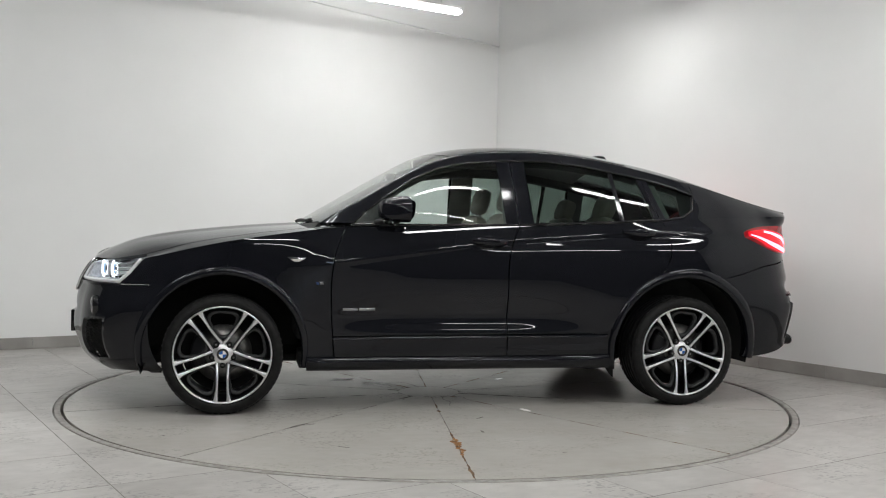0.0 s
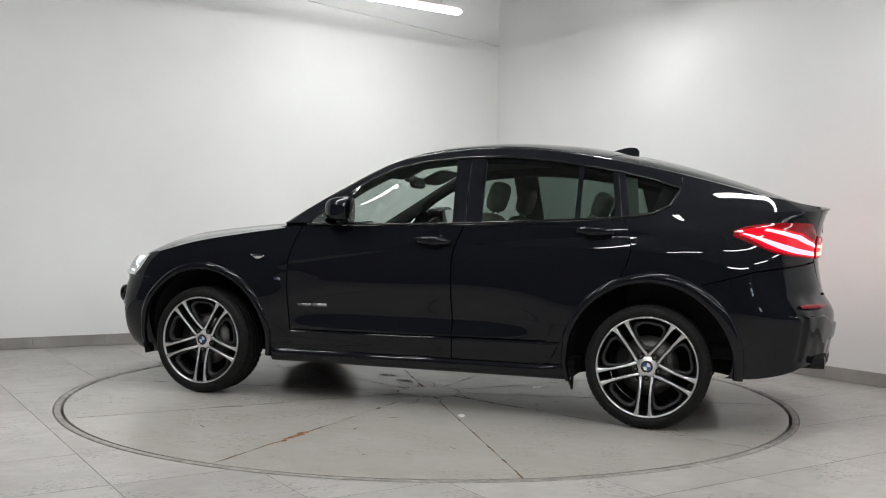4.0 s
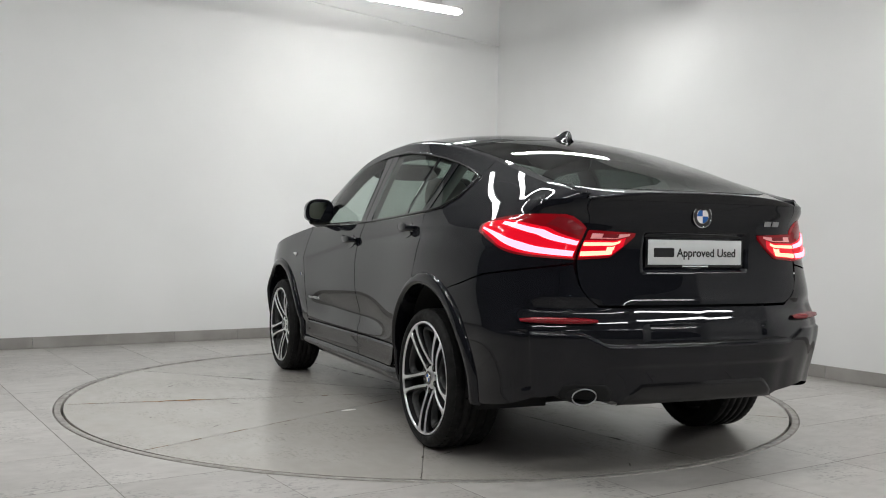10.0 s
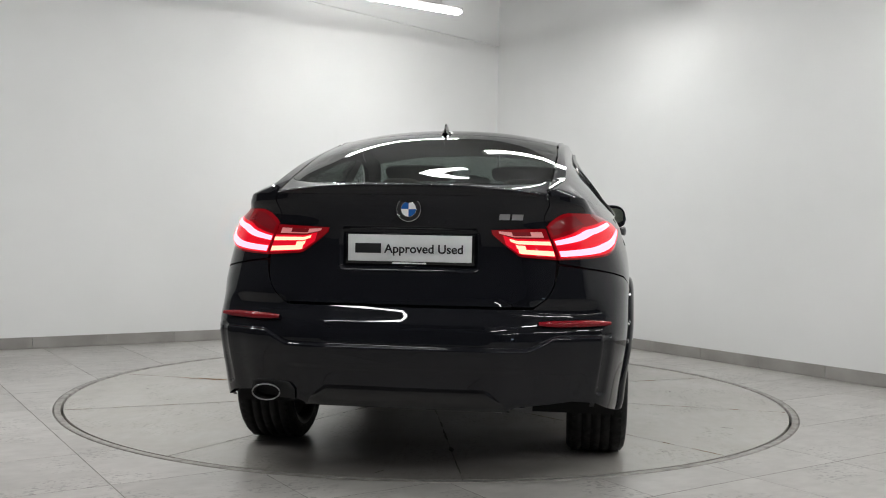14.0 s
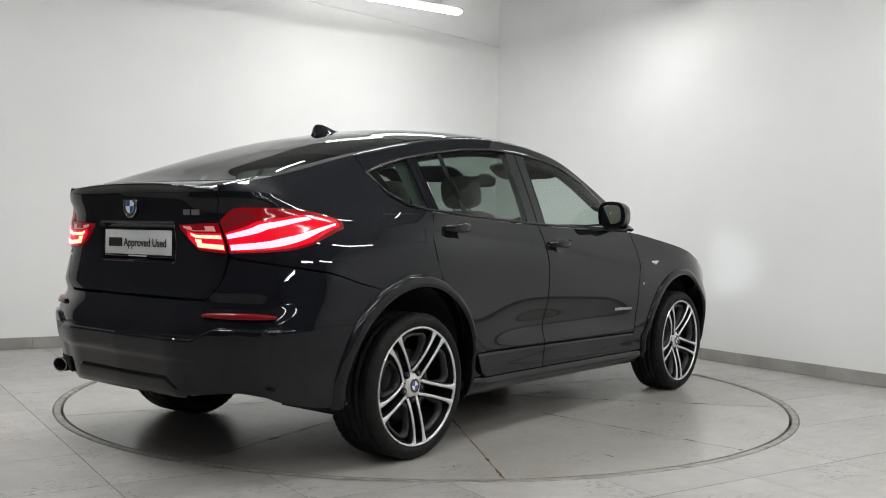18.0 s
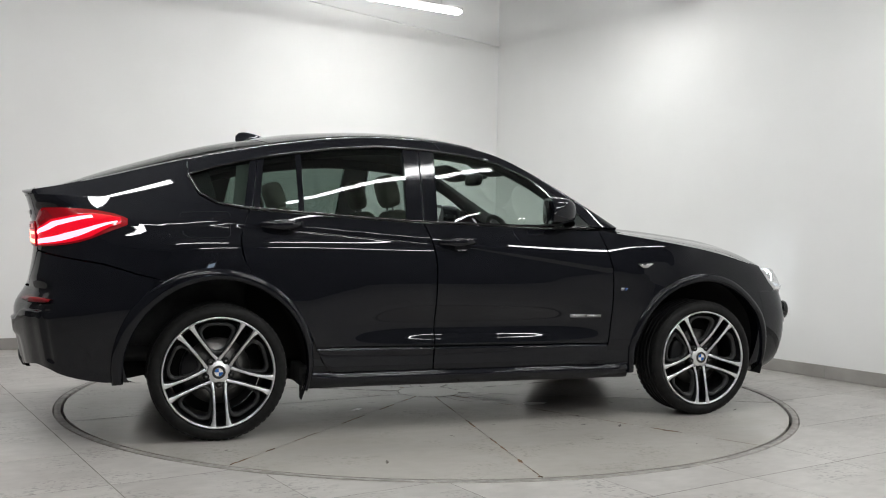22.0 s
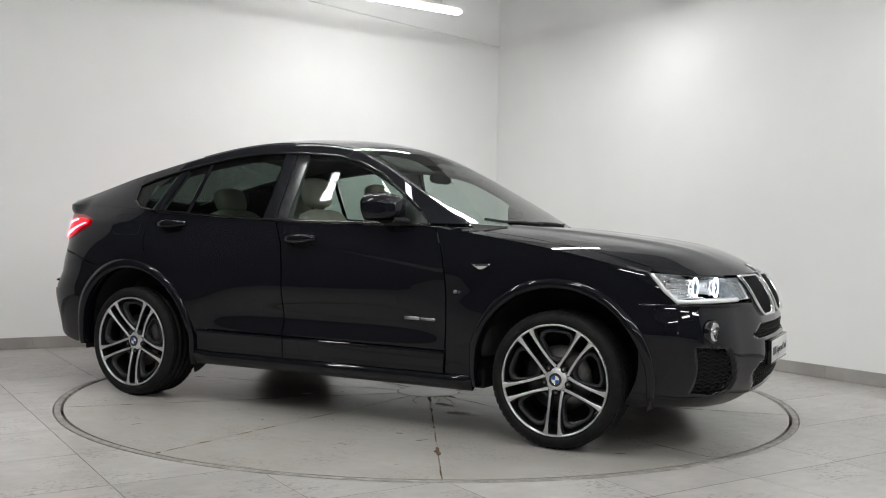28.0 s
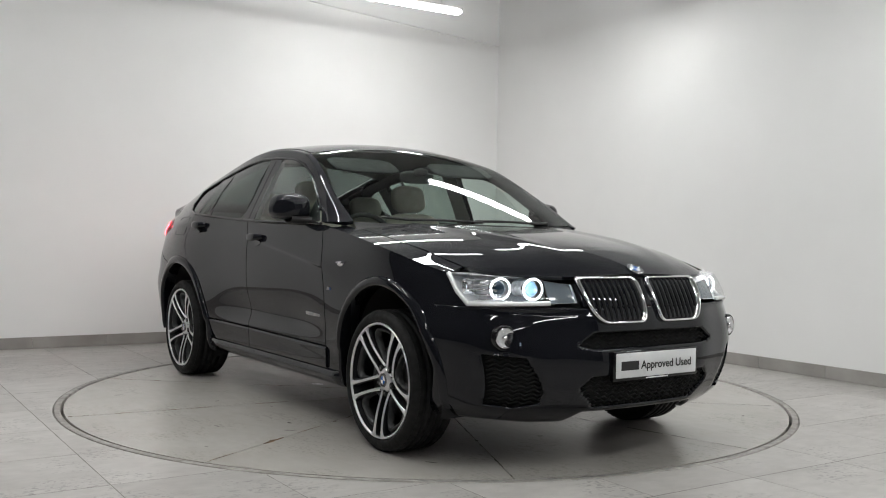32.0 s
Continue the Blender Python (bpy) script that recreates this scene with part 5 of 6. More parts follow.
def tail_lamp(mirror):
    sg = -1 if mirror else 1
    top = new("tail_lamp")
    top.parent = car
    top["label"] = "red tail lamp with glowing light bars"

    def skin(name, f, u0, u1, v0, v1, off, mat, nu=24, nv=8, label=""):
        bm = bmesh.new()
        lo_, hi_ = (q if callable(q) else (lambda u, q=q: q) for q in (v0, v1))
        rows = [[(lambda p: (p[0], sg * p[1], p[2]))(f(u, v, off)) for v in np.linspace(lo_(u), hi_(u), nv + 1)] for u in np.linspace(u0, u1, nu + 1)]
        sheet(bm, rows, not mirror)
        back = [(i, 0) for i in range(nu + 1)] + [(nu, j) for j in range(1, nv + 1)] + [(i, nv) for i in range(nu - 1, -1, -1)] + [(0, j) for j in range(nv - 1, 0, -1)]
        outer = [Vector(rows[i][j]) for i, j in back]
        sheet(bm, [outer, [Vector((p.x + 0.012, p.y * 0.985, p.z)) for p in outer]], mirror, close_v=True)
        return part(name, bm, mat, top, label)
    skin("lens_outer", tluv, 0.0, 1.0, 0.0, 1.0, 0.014, M_TAILRED, 32, 14, "red lens")
    skin("lens_inner", ti, 0.015, 0.985, 0.0, 1.0, 0.010, M_TAILRED, 20, 12, "red lens on the tailgate")
    # the two bars of the outer lamp hook up towards its tip
    low_c, up_c = curve((0.13, 0.50), (0.22, 0.405), (0.36, 0.295), (0.6, 0.205), (1.0, 0.18)), curve((0.33, 0.72), (0.45, 0.635), (0.6, 0.555), (0.75, 0.52), (1.0, 0.50))

    def along(c, u):
        ts = np.linspace(0, 1, 60)
        q = np.array([c(t) for t in ts])
        return float(np.interp(u, q[:, 0], q[:, 1]))

    def band(c, h0, h1, e):
        return lambda u: along(c, u) + e * (h0 + (h1 - h0) * u)
    skin("glow_field", tluv, 0.085, 0.99, lambda u: max(0.05, along(low_c, u) - 0.20), lambda u: min(0.86, along(up_c, max(u, 0.33)) + 0.12), 0.0155, M_TAILGLOW, 30, 8, "glowing red field")
    skin("pocket", tluv, 0.60, 0.965, 0.715, 0.93, 0.0158, M_TAILPOCKET, 16, 5, "dark red pocket with a faint built-in glow")
    skin("light_bar", tluv, 0.13, 0.985, band(low_c, 0.050, 0.082, -1), band(low_c, 0.050, 0.082, 1), 0.0185, M_TAILHOT, 34, 4, "bright light bar")
    skin("light_bar", tluv, 0.33, 0.985, band(up_c, 0.048, 0.064, -1), band(up_c, 0.048, 0.064, 1), 0.0185, M_TAILHOT, 30, 4, "bright light bar")
    skin("glow_field", ti, 0.02, 0.80, 0.08, 0.66, 0.0115, M_TAILGLOW, 16, 6, "glowing red field")
    skin("light_bar", ti, 0.03, 0.60, 0.12, 0.28, 0.014, M_TAILAMBER, 14, 4, "amber light bar")
    skin("light_bar_hook", ti, 0.47, 0.62, 0.28, 0.42, 0.014, M_TAILAMBER, 6, 4, "amber end of the light bar")
    skin("light_bar", ti, 0.03, 0.70, 0.47, 0.59, 0.014, M_TAILAMBER, 14, 4, "amber light bar")
    skin("reverse_lens", ti, 0.10, 0.86, 0.72, 0.90, 0.012, M_REVERSE, 12, 3, "pale reversing lens")
    skin("reverse_slot", ti, 0.30, 0.62, 0.76, 0.90, 0.0145, M_TAILPOCKET, 8, 3, "dark slot of the reversing lens")


M_REVERSE = glow("reverse_lens", (1.0, 0.22, 0.22), 0.3, (0.6, 0.35, 0.35))
tail_lamp(False)
tail_lamp(True)


def reflector(bm, mirror):
    rows = []
    for y in np.linspace(0.812, 0.53, 16):
        w = (0.812 - y) / 0.282
        zc = 0.692
        h = 0.0115 - 0.006 * abs(2 * w - 1) ** 3
        rows.append([(lambda p: (p[0], -p[1] if mirror else p[1], p[2]))(tail_pt(y, zc + h * a, o)) for a, o in ((-1.1, 0.003), (-1, 0.016), (1, 0.016), (1.1, 0.003))])
    sheet(bm, rows, mirror)


both("rear_reflector", reflector, M_REFLECT, "dark red rear reflector")

# rear badge and model badge bars
roundel(car, Matrix(((0, 0, -1, tail_pt(0, 1.142)[0] - 0.004), (-1, 0, 0, 0.0), (0, 1, 0, 1.142), (0, 0, 0, 1))), 0.051)
for y0, y1 in ((-0.425, -0.475), (-0.485, -0.535)):
    bm = bmesh.new()
    sheet(bm, [[tail_pt(y, z, o) for z, o in ((1.104, 0.001), (1.105, 0.004), (1.126, 0.004), (1.127, 0.001))] for y in np.linspace(y0, y1, 4)])
    part("badge_bar", bm, M_BADGE, car, "chrome badge bar", False)

# exhaust, diffuser, tow bar cover under the tail
# no opening: a black sheet on the bumper gives the cut-out's shade
bm = bmesh.new()
ring = [(0.49, 0.352), (0.485, 0.395), (0.505, 0.421), (0.55, 0.427), (0.65, 0.427), (0.685, 0.417), (0.700, 0.385), (0.690, 0.362)]
mid = np.array([0.595, 0.385])
sheet(bm, [[tail_pt(*(mid + (np.array(q) - mid) * f), o) for q in ring] for f, o in ((1.0, -0.004), (0.98, 0.003), (0.8, 0.003), (0.4, 0.003), (0.02, 0.003))], True, close_v=True)
part("exhaust_shade_sheet", bm, M_UNDER, car, "matt black sheet standing in for the shaded exhaust cut-out")
bm = bmesh.new()
rows = []
for k in range(32):
    a = 2 * math.pi * k / 32
    cy, cz = math.cos(a), math.sin(a)
    rows.append([(x, 0.586 + 0.060 * cy * f, 0.377 + 0.034 * cz * f) for x, f in ((-2.15, 0.95), (-2.318, 1.0), (-2.326, 0.97), (-2.322, 0.9), (-2.17, 0.86))])
sheet(bm, rows, close_u=True)
part("exhaust_pipe", bm, M_UNDER, car, "dark exhaust pipe")
bm = bmesh.new()
tube(bm, [(-2.324, 0.586 + 0.0585 * math.cos(2 * math.pi * k / 40), 0.377 + 0.0325 * math.sin(2 * math.pi * k / 40)) for k in range(40)], 0.0028, 8, True)
part("exhaust_ring", bm, M_BADGE, car, "oval polished exhaust ring")
bm = bmesh.new()
sheet(bm, [[(-2.172, 0.586 + 0.06 * math.cos(a) * f, 0.377 + 0.034 * math.sin(a) * f) for f in (0.9, 0.05)] for a in np.linspace(0, 2 * math.pi, 24)])
part("exhaust_bore", bm, M_UNDER, car)
bm = bmesh.new()
rows = []
for k in np.linspace(1, -1, 41):
    row = []
    for z, o in ((0.330, -0.03), (0.336, 0.004), (0.366, 0.008), (0.40, 0.006), (0.430, 0.000), (0.440, -0.004), (0.444, -0.014)):
        y = k * float(np.interp(z, [0.33, 0.366, 0.444], [0.452, 0.430, 0.335]))
        e = o if abs(k) < 0.97 else -0.006
        p = tail_pt(y, z, e)
        row.append((p[0] + 0.010, p[1], p[2]))
    rows.append(row)
sheet(bm, rows)
part("rear_diffuser", bm, M_TRIM, car, "gloss black rear diffuser panel")
bm = bmesh.new()
box(bm, -2.18, -1.95, -0.10, 0.36, 0.305, 0.345, 0.015)
part("silencer", bm, M_DISCBRAKE, car, "dull metal silencer under the tail")


# ------------------------------------------------------------ door handles, mirrors, vents, badges
def handle(x, z):
    def build(bm, mirror):
        sg = -1 if mirror else 1
        rows = []
        n = 18
        for k in range(n + 1):
            t = -1 + 2 * k / n
            xx = x - t * 0.108
            zz = z - 0.004 * t
            y = side(xx, zz)[1]
            lift = 0.036 * (1 - abs(t) ** 3.2) + 0.004
            h = 0.0205 * (1 - 0.35 * abs(t) ** 3)
            row = []
            for a in range(10):
                an = 2 * math.pi * a / 10
                row.append((xx, sg * (y + lift + 0.009 * math.cos(an)), zz + h * (1.0 + 0.25 * max(0.0, 1 - abs(t) * 1.6)) * math.sin(an)))
            rows.append(row)
        sheet(bm, rows, mirror, close_v=True)
    return build


def cup(x, z):
    def build(bm, mirror):
        sg = -1 if mirror else 1
        rows = []
        for r, o in ((1.0, 0.0015), (0.8, -0.004), (0.4, -0.01), (0.02, -0.012)):
            rows.append([(lambda xx, zz: (xx, sg * (side(xx, zz)[1] + 0.0015 + max(o, 0) ), zz))(x + 0.074 * r * math.cos(2 * math.pi * k / 28), z - 0.012 + 0.040 * r * math.sin(2 * math.pi * k / 28)) for k in range(28)])
        sheet(bm, rows, not mirror, close_v=True)
    return build


for hx, hz in ((-0.150, 1.003), (-1.105, 1.076)):
    both("door_handle", handle(hx, hz), M_PAINT, "gloss black door handle")
    both("handle_cup", cup(hx + 0.005, hz), M_TRIM)


def mirror_unit(sg):
    top = new("door_mirror")
    top.parent = car
    top["label"] = "gloss black door mirror"
    bm = bmesh.new()
    rows = []
    n, mseg = 24, 36

    def sect(t, back):
        """One slice of the housing at t -1..1 from the door outwards."""
        y = 0.930 + 0.100 * t
        e = max(1 - abs(t) ** (3.2 if t > 0 else 5), 0.0) ** 0.42
        xb, xf = 0.366 - 0.012 * t, 0.535 - 0.045 * max(t + 0.2, 0) ** 1.5
        zt, zb_ = 1.260 - 0.012 * max(t, 0) ** 2 - 0.01 * max(-t, 0) ** 2, 1.108 - 0.002 * t
        zc = (zt + zb_) / 2 - 0.012
        row = []
        for k in range(mseg):
            a = 2 * math.pi * k / mseg
            c, s_ = math.cos(a), math.sin(a)
            cz = math.copysign(abs(s_) ** 0.55, s_)
            z = zc + cz * ((zt - zc) if s_ > 0 else (zc - zb_)) * e
            x = xb + (xf - xb) * e * max(c, 0) ** 0.7 if c > 0 else xb - 0.004 * e * min(1, abs(c) * 4)
            row.append((x, sg * y, z))
        return row
    for i in range(n + 1):
        rows.append(sect(-1 + 2 * i / n, False))
    sheet(bm, rows, sg > 0, close_v=True)
    part("mirror_cap", bm, M_PAINT, top, "gloss black mirror cap")
    bm = bmesh.new()
    ring = []
    for k in range(36):
        a = 2 * math.pi * k / 36
        c, s_ = math.cos(a), math.sin(a)
        ring.append((0.932 + 0.078 * math.copysign(abs(c) ** 0.6, c), 1.182 + 0.056 * math.copysign(abs(s_) ** 0.6, s_)))
    sheet(bm, [[(0.354 - 0.30 * (0.932 + (y - 0.932) * f - 0.935) - 0.10 * (z - 1.185) * f, sg * (0.932 + (y - 0.932) * f), 1.185 + (z - 1.185) * f) for y, z in ring] for f in (1.0, 0.6, 0.02)], sg < 0, close_v=True)
    part("mirror_glass", bm, M_CHROME, top, "mirror glass")
    bm = bmesh.new()
    rows = []
    for t in np.linspace(0, 1, 8):
        y = 0.835 + 0.125 * t
        zc, h, w = 1.106 + 0.010 * t, 0.024, 0.066 - 0.010 * t
        rows.append([(0.495 - 0.035 * t + w * math.cos(a), sg * y, zc + h * math.sin(a)) for a in np.linspace(0, 2 * math.pi, 17)[:-1]])
    sheet(bm, rows, sg > 0, close_v=True)
    part("mirror_foot", bm, M_PLASTIC, top, "black mirror foot")
    bm = bmesh.new()
    sheet(bm, [[(lambda p: (p[0], sg * p[1], p[2]))(side(x, z, 0.004)) for x, z in ((xa, 1.10), (xa, za))] for xa, za in ((0.655, 1.108), (0.60, 1.16), (0.53, 1.215), (0.50, 1.232), (0.49, 1.10))], sg > 0)
    part("mirror_triangle", bm, M_PLASTIC, top)


mirror_unit(1)
mirror_unit(-1)


def vent(bm, mirror):
    sg = -1 if mirror else 1
    o = [(1.055, 0.897), (0.945, 0.893), (0.985, 0.869), (1.01, 0.868)]
    up = [bm.verts.new((x + (0.995 - x) * 0.12, sg * (side(x, z)[1] + 0.006), z + (0.885 - z) * 0.15)) for x, z in o]
    dn = [bm.verts.new((x, sg * (side(x, z)[1] - 0.001), z)) for x, z in o]
    bm.faces.new(up)
    for i in range(4):
        bm.faces.new((up[i], dn[i], dn[(i + 1) % 4], up[(i + 1) % 4]))


both("side_indicator", vent, M_CHROME, "bright side indicator trim")


def bars(x0, x1, z, h, slant=0.0):
    def build(bm, mirror):
        sg = -1 if mirror else 1
        o = [(x0, z - h), (x1, z - h), (x1 - slant, z + h), (x0 - slant, z + h)]
        up = [bm.verts.new((x, sg * (side(x, zz)[1] + 0.0035), zz)) for x, zz in o]
        dn = [bm.verts.new((x, sg * (side(x, zz)[1] - 0.002), zz)) for x, zz in o]
        bm.faces.new(up)
        for i in range(4):
            bm.faces.new((up[i], dn[i], dn[(i + 1) % 4], up[(i + 1) % 4]))
    return build


both("model_badge_bar", bars(0.728, 0.640, 0.594, 0.007), M_BADGE, "chrome badge bar")
both("model_badge_bar", bars(0.632, 0.538, 0.595, 0.009), M_BADGE, "chrome badge bar")
both("wing_badge_bar", bars(0.862, 0.842, 0.748, 0.008, -0.005), M_BADGE, "chrome badge bar")
both("wing_badge_bar", bars(0.882, 0.868, 0.747, 0.007, -0.005), M_BADGEBLUE, "blue badge bar")


# fuel flap joint on the right rear wing
bm = bmesh.new()
fl = [(-1.36, 1.125), (-1.36, 1.02), (-1.375, 1.005), (-1.56, 1.005), (-1.585, 1.02), (-1.60, 1.115), (-1.59, 1.128), (-1.375, 1.135)]
pts = [side(x, z, 0.0006) for x, z in fl]
tube(bm, [(p[0], -p[1], p[2]) for p in pts], 0.0016, 5, True)
part("fuel_flap_joint", bm, M_UNDER, car)

# aerial fin
bm = bmesh.new()
rows = []
for t in np.linspace(0, 1, 12):
    x = -1.055 - 0.175 * t
    h = 0.052 * math.sin(min(t * 1.15, 1) * math.pi / 2) ** 1.3 * (1 if t < 0.9 else 1 - (t - 0.9) * 3.0) + 0.004
    w = 0.034 * math.sin(math.pi * (0.12 + 0.76 * t)) ** 0.7
    z0 = roofz(x, 0)
    rows.append([(x - (0.012 if k in (3,) else 0) * 0, y, z0 + z) for k, (y, z) in enumerate(((w * 1.15, -0.006), (w * 0.85, h * 0.18), (w * 0.30, h * 0.42), (w * 0.15, h * 0.9), (0, h), (-w * 0.15, h * 0.9), (-w * 0.30, h * 0.42), (-w * 0.85, h * 0.18), (-w * 1.15, -0.006)))])
g = sheet(bm, rows)
bm.faces.new(g[-1])
part("roof_aerial", bm, M_PAINT, car, "black fin aerial")


def roof_strip(bm, mirror):
    pts = []
    for x in np.linspace(0.02, -1.13, 40):
        y = yrail(x) * 0.945
        pts.append((x, -y if mirror else y, roofz(x, y)))
    tube(bm, pts, 0.005, 6, flat=0.8)


both("roof_strip", roof_strip, M_TRIM, "gloss black roof strip")

# cowl and wipers
bm = bmesh.new()
hb = curve((0.93, 0.76), (0.985, 0.4), (1.0, 0), (0.985, -0.4), (0.93, -0.76))
rows = []
for u in np.linspace(0, 1, 31):
    a, b = hb(u), wf(u)
    za, zb_ = hoodz(a[0], a[1]) - 0.012, roofz(b[0], b[1]) - 0.004
    rows.append([(a[0] + (b[0] - a[0]) * t - 0.0, a[1] + (b[1] - a[1]) * t, za + (zb_ - za) * t - 0.012 * math.sin(t * math.pi)) for t in np.linspace(0, 1, 5)])
sheet(bm, rows)
part("cowl", bm, M_PLASTIC, car, "black plastic cowl")
for y0, y1 in ((0.55, -0.02), (0.02, -0.60)):
    bm = bmesh.new()
    pts = []
    for t in np.linspace(0, 1, 14):
        y = y0 + (y1 - y0) * t
        x = float(np.interp(y, [-0.7, -0.45, 0, 0.45, 0.7], [0.868, 0.937, 0.97, 0.937, 0.868])) - 0.012 - 0.012 * t
        pts.append((x, y, roofz(x, y) + 0.007))
    tube(bm, pts, 0.008, 6)
    part("wiper", bm, M_PLASTIC, car, "black wiper blade")


# ------------------------------------------------------------ inside
def cushion(bm, cx, cy, cz, sx, sy, sz_, m=None, p=3.0):
    """A rounded pad."""
    n, k = 12, 20
    rows = []
    for i in range(n + 1):
        t = -math.pi / 2 + math.pi * i / n
        ct, st = math.copysign(abs(math.cos(t)) ** (2 / p), math.cos(t)), math.copysign(abs(math.sin(t)) ** (2 / p), math.sin(t))
        row = []
        for j in range(k):
            a = 2 * math.pi * j / k
            c, s_ = math.copysign(abs(math.cos(a)) ** (2 / p), math.cos(a)), math.copysign(abs(math.sin(a)) ** (2 / p), math.sin(a))
            v = Vector((sx / 2 * ct * c, sy / 2 * ct * s_, sz_ / 2 * st))
            if m is not None:
                v = m @ v
            row.append((cx + v.x, cy + v.y, cz + v.z))
        rows.append(row)
    sheet(bm, rows, close_v=True)


def seat(x, y, rear=False):
    top = new("seat")
    top.parent = car
    top["label"] = "cream leather car seat"
    tilt = pose(0, 0, 0, 0, -16 if not rear else -20, 0)
    w = 0.50 if not rear else 0.56
    bm = bmesh.new()
    cushion(bm, x + 0.22, y, 0.60, 0.54, w, 0.16, pose(0, 0, 0, 0, -6, 0), 4)
    part("seat_cushion", bm, M_LEATHER, top)
    bm = bmesh.new()
    cushion(bm, x - 0.07, y, 0.88, 0.14, w, 0.62, tilt, 4)
    part("backrest", bm, M_LEATHER, top)
    bm = bmesh.new()
    cushion(bm, x - 0.185, y, 1.285 if not rear else 1.235, 0.10, 0.26, 0.19 if not rear else 0.16, tilt, 3.4)
    part("headrest", bm, M_LEATHER, top)
    for d in (-0.06, 0.06):
        bm = bmesh.new()
        tube(bm, [(x - 0.15, y + d, 1.12), (x - 0.18, y + d, 1.24)], 0.007, 6)
        part("headrest_post", bm, M_CHROME, top)


seat(-0.22, 0.37)
seat(-0.22, -0.37)
seat(-0.88, 0.40, True)
seat(-0.88, -0.40, True)
bm = bmesh.new()
cushion(bm, 0.66, 0, 0.93, 0.52, 1.56, 0.30, None, 5)
box(bm, 0.40, 1.0, -0.80, 0.80, 0.40, 0.90, 0.05)
part("dashboard", bm, M_INNER, car, "dark dashboard")
bm = bmesh.new()
box(bm, -0.35, 0.5, -0.11, 0.11, 0.40, 0.72, 0.04)
part("centre_console", bm, M_INNER, car, "dark centre console")
bm = bmesh.new()
box(bm, -0.90, 0.92, -0.80, 0.80, 0.34, 0.42, 0.02)
box(bm, -1.75, -0.85, -0.48, 0.48, 0.34, 0.42, 0.02)
box(bm, -2.15, -1.22, -0.56, 0.56, 0.40, 1.02, 0.06)
part("cabin_floor", bm, M_INNER, car, "dark carpet and load cover")
steer = new("steering_wheel")
steer.parent = car
bm = bmesh.new()
lathe(bm, [(0.185 + 0.015 * math.cos(a), 0.015 * math.sin(a)) for a in np.linspace(0, 2 * math.pi, 11)], 40, axis="x")
part("wheel_rim", bm, M_INNER, steer, "black leather rim")
bm = bmesh.new()
cushion(bm, 0, 0, -0.01, 0.05, 0.17, 0.13, None, 3)
for an in (200, 340, 270):
    tube(bm, [(0, 0, 0), (0, 0.18 * math.cos(radians(an)), 0.18 * math.sin(radians(an)))], 0.014, 6)
part("wheel_boss", bm, M_INNER, steer)
steer.matrix_local = Matrix.Translation((0.34, -0.37, 0.985)) @ pose(0, 0, 0, 0, -24, 0)
bm = bmesh.new()
cushion(bm, 0.28, 0, 1.395, 0.05, 0.24, 0.075, pose(0, 0, 0, 0, 12, 0), 4)
tube(bm, [(0.30, 0, 1.41), (0.33, 0, 1.44)], 0.014, 6)
cushion(bm, 0.33, 0, 1.425, 0.08, 0.08, 0.05, None, 3)
part("inside_mirror", bm, M_INNER, car, "dark inside mirror")
bm = bmesh.new()
sheet(bm, [[(x, y, roofz(x, y) - 0.035) for y in np.linspace(-0.62, 0.62, 20)] for x in np.linspace(0.05, -1.2, 20)])
part("headliner", bm, M_LINER, car, "grey headliner")


def visor(bm, mirror):
    cushion(bm, 0.24, -0.36 if mirror else 0.36, 1.452, 0.20, 0.46, 0.022, pose(0, 0, 0, 0, 27, 0), 4)


both("sun_visor", visor, M_INNER, "dark sun visor")


def door_card(bm, mirror):
    sg = -1 if mirror else 1
    sheet(bm, [[(x, sg * (side(x, z)[1] - 0.05), z) for z in np.linspace(0.36 if x > -0.86 else 0.85, zbelt(x) - 0.015, 8)] + [(x, sg * (side(x, zbelt(x) - 0.01)[1] - 0.012), zbelt(x) - 0.004)] for x in np.linspace(0.72, -1.25, 24)])


both("door_card", door_card, M_INNER, "dark door trim")


def pillar_inner(xa0, xa1, xb0, xb1):
    def build(bm, mirror):
        sg = -1 if mirror else 1
        sheet(bm, [[(lambda x, z: (x, sg * (side(x, z)[1] - 0.035), z))(l + (t_ - l) * k, zbelt(l) + (dlo(t_) - zbelt(l)) * k) for k in np.linspace(0, 1, 6)] for l, t_ in ((xa0, xa1), (xb0, xb1))])
    return build


both("inner_pillar", pillar_inner(-0.25, -0.25, -0.43, -0.41), M_LINER, "grey inner pillar trim")
both("inner_pillar", pillar_inner(-1.22, -1.17, -1.34, -1.30), M_LINER, "grey inner pillar trim")

def frame_inner(bm, mirror):
    sg = -1 if mirror else 1
    rows = []
    for x in np.linspace(0.50, -1.46, 40):
        z = dlo(x)
        y = side(x, z)[1]
        rows.append([(x, sg * (y - 0.012), z + 0.004), (x, sg * (y - 0.020), z - 0.022), (x, sg * (y - 0.050), z - 0.040), (x, sg * (y - 0.085), z - 0.020), (x, sg * (y - 0.10), z + 0.02)])
    sheet(bm, rows)


both("door_frame_trim", frame_inner, M_INNER, "dark trim over the side windows")


def apillar_inner(bm, mirror):
    sg = -1 if mirror else 1
    rows = []
    for t in np.linspace(0, 1, 14):
        x = 0.80 - 0.72 * t
        y, z = yrail(x) * 0.93, zrail(x) - 0.012
        rows.append([(x + 0.03, sg * (y + 0.02), z), (x, sg * (y - 0.005), z - 0.03), (x - 0.045, sg * (y + 0.02), z - 0.055)])
    sheet(bm, rows)


both("inner_pillar", apillar_inner, M_INNER, "dark inner windscreen pillar trim")
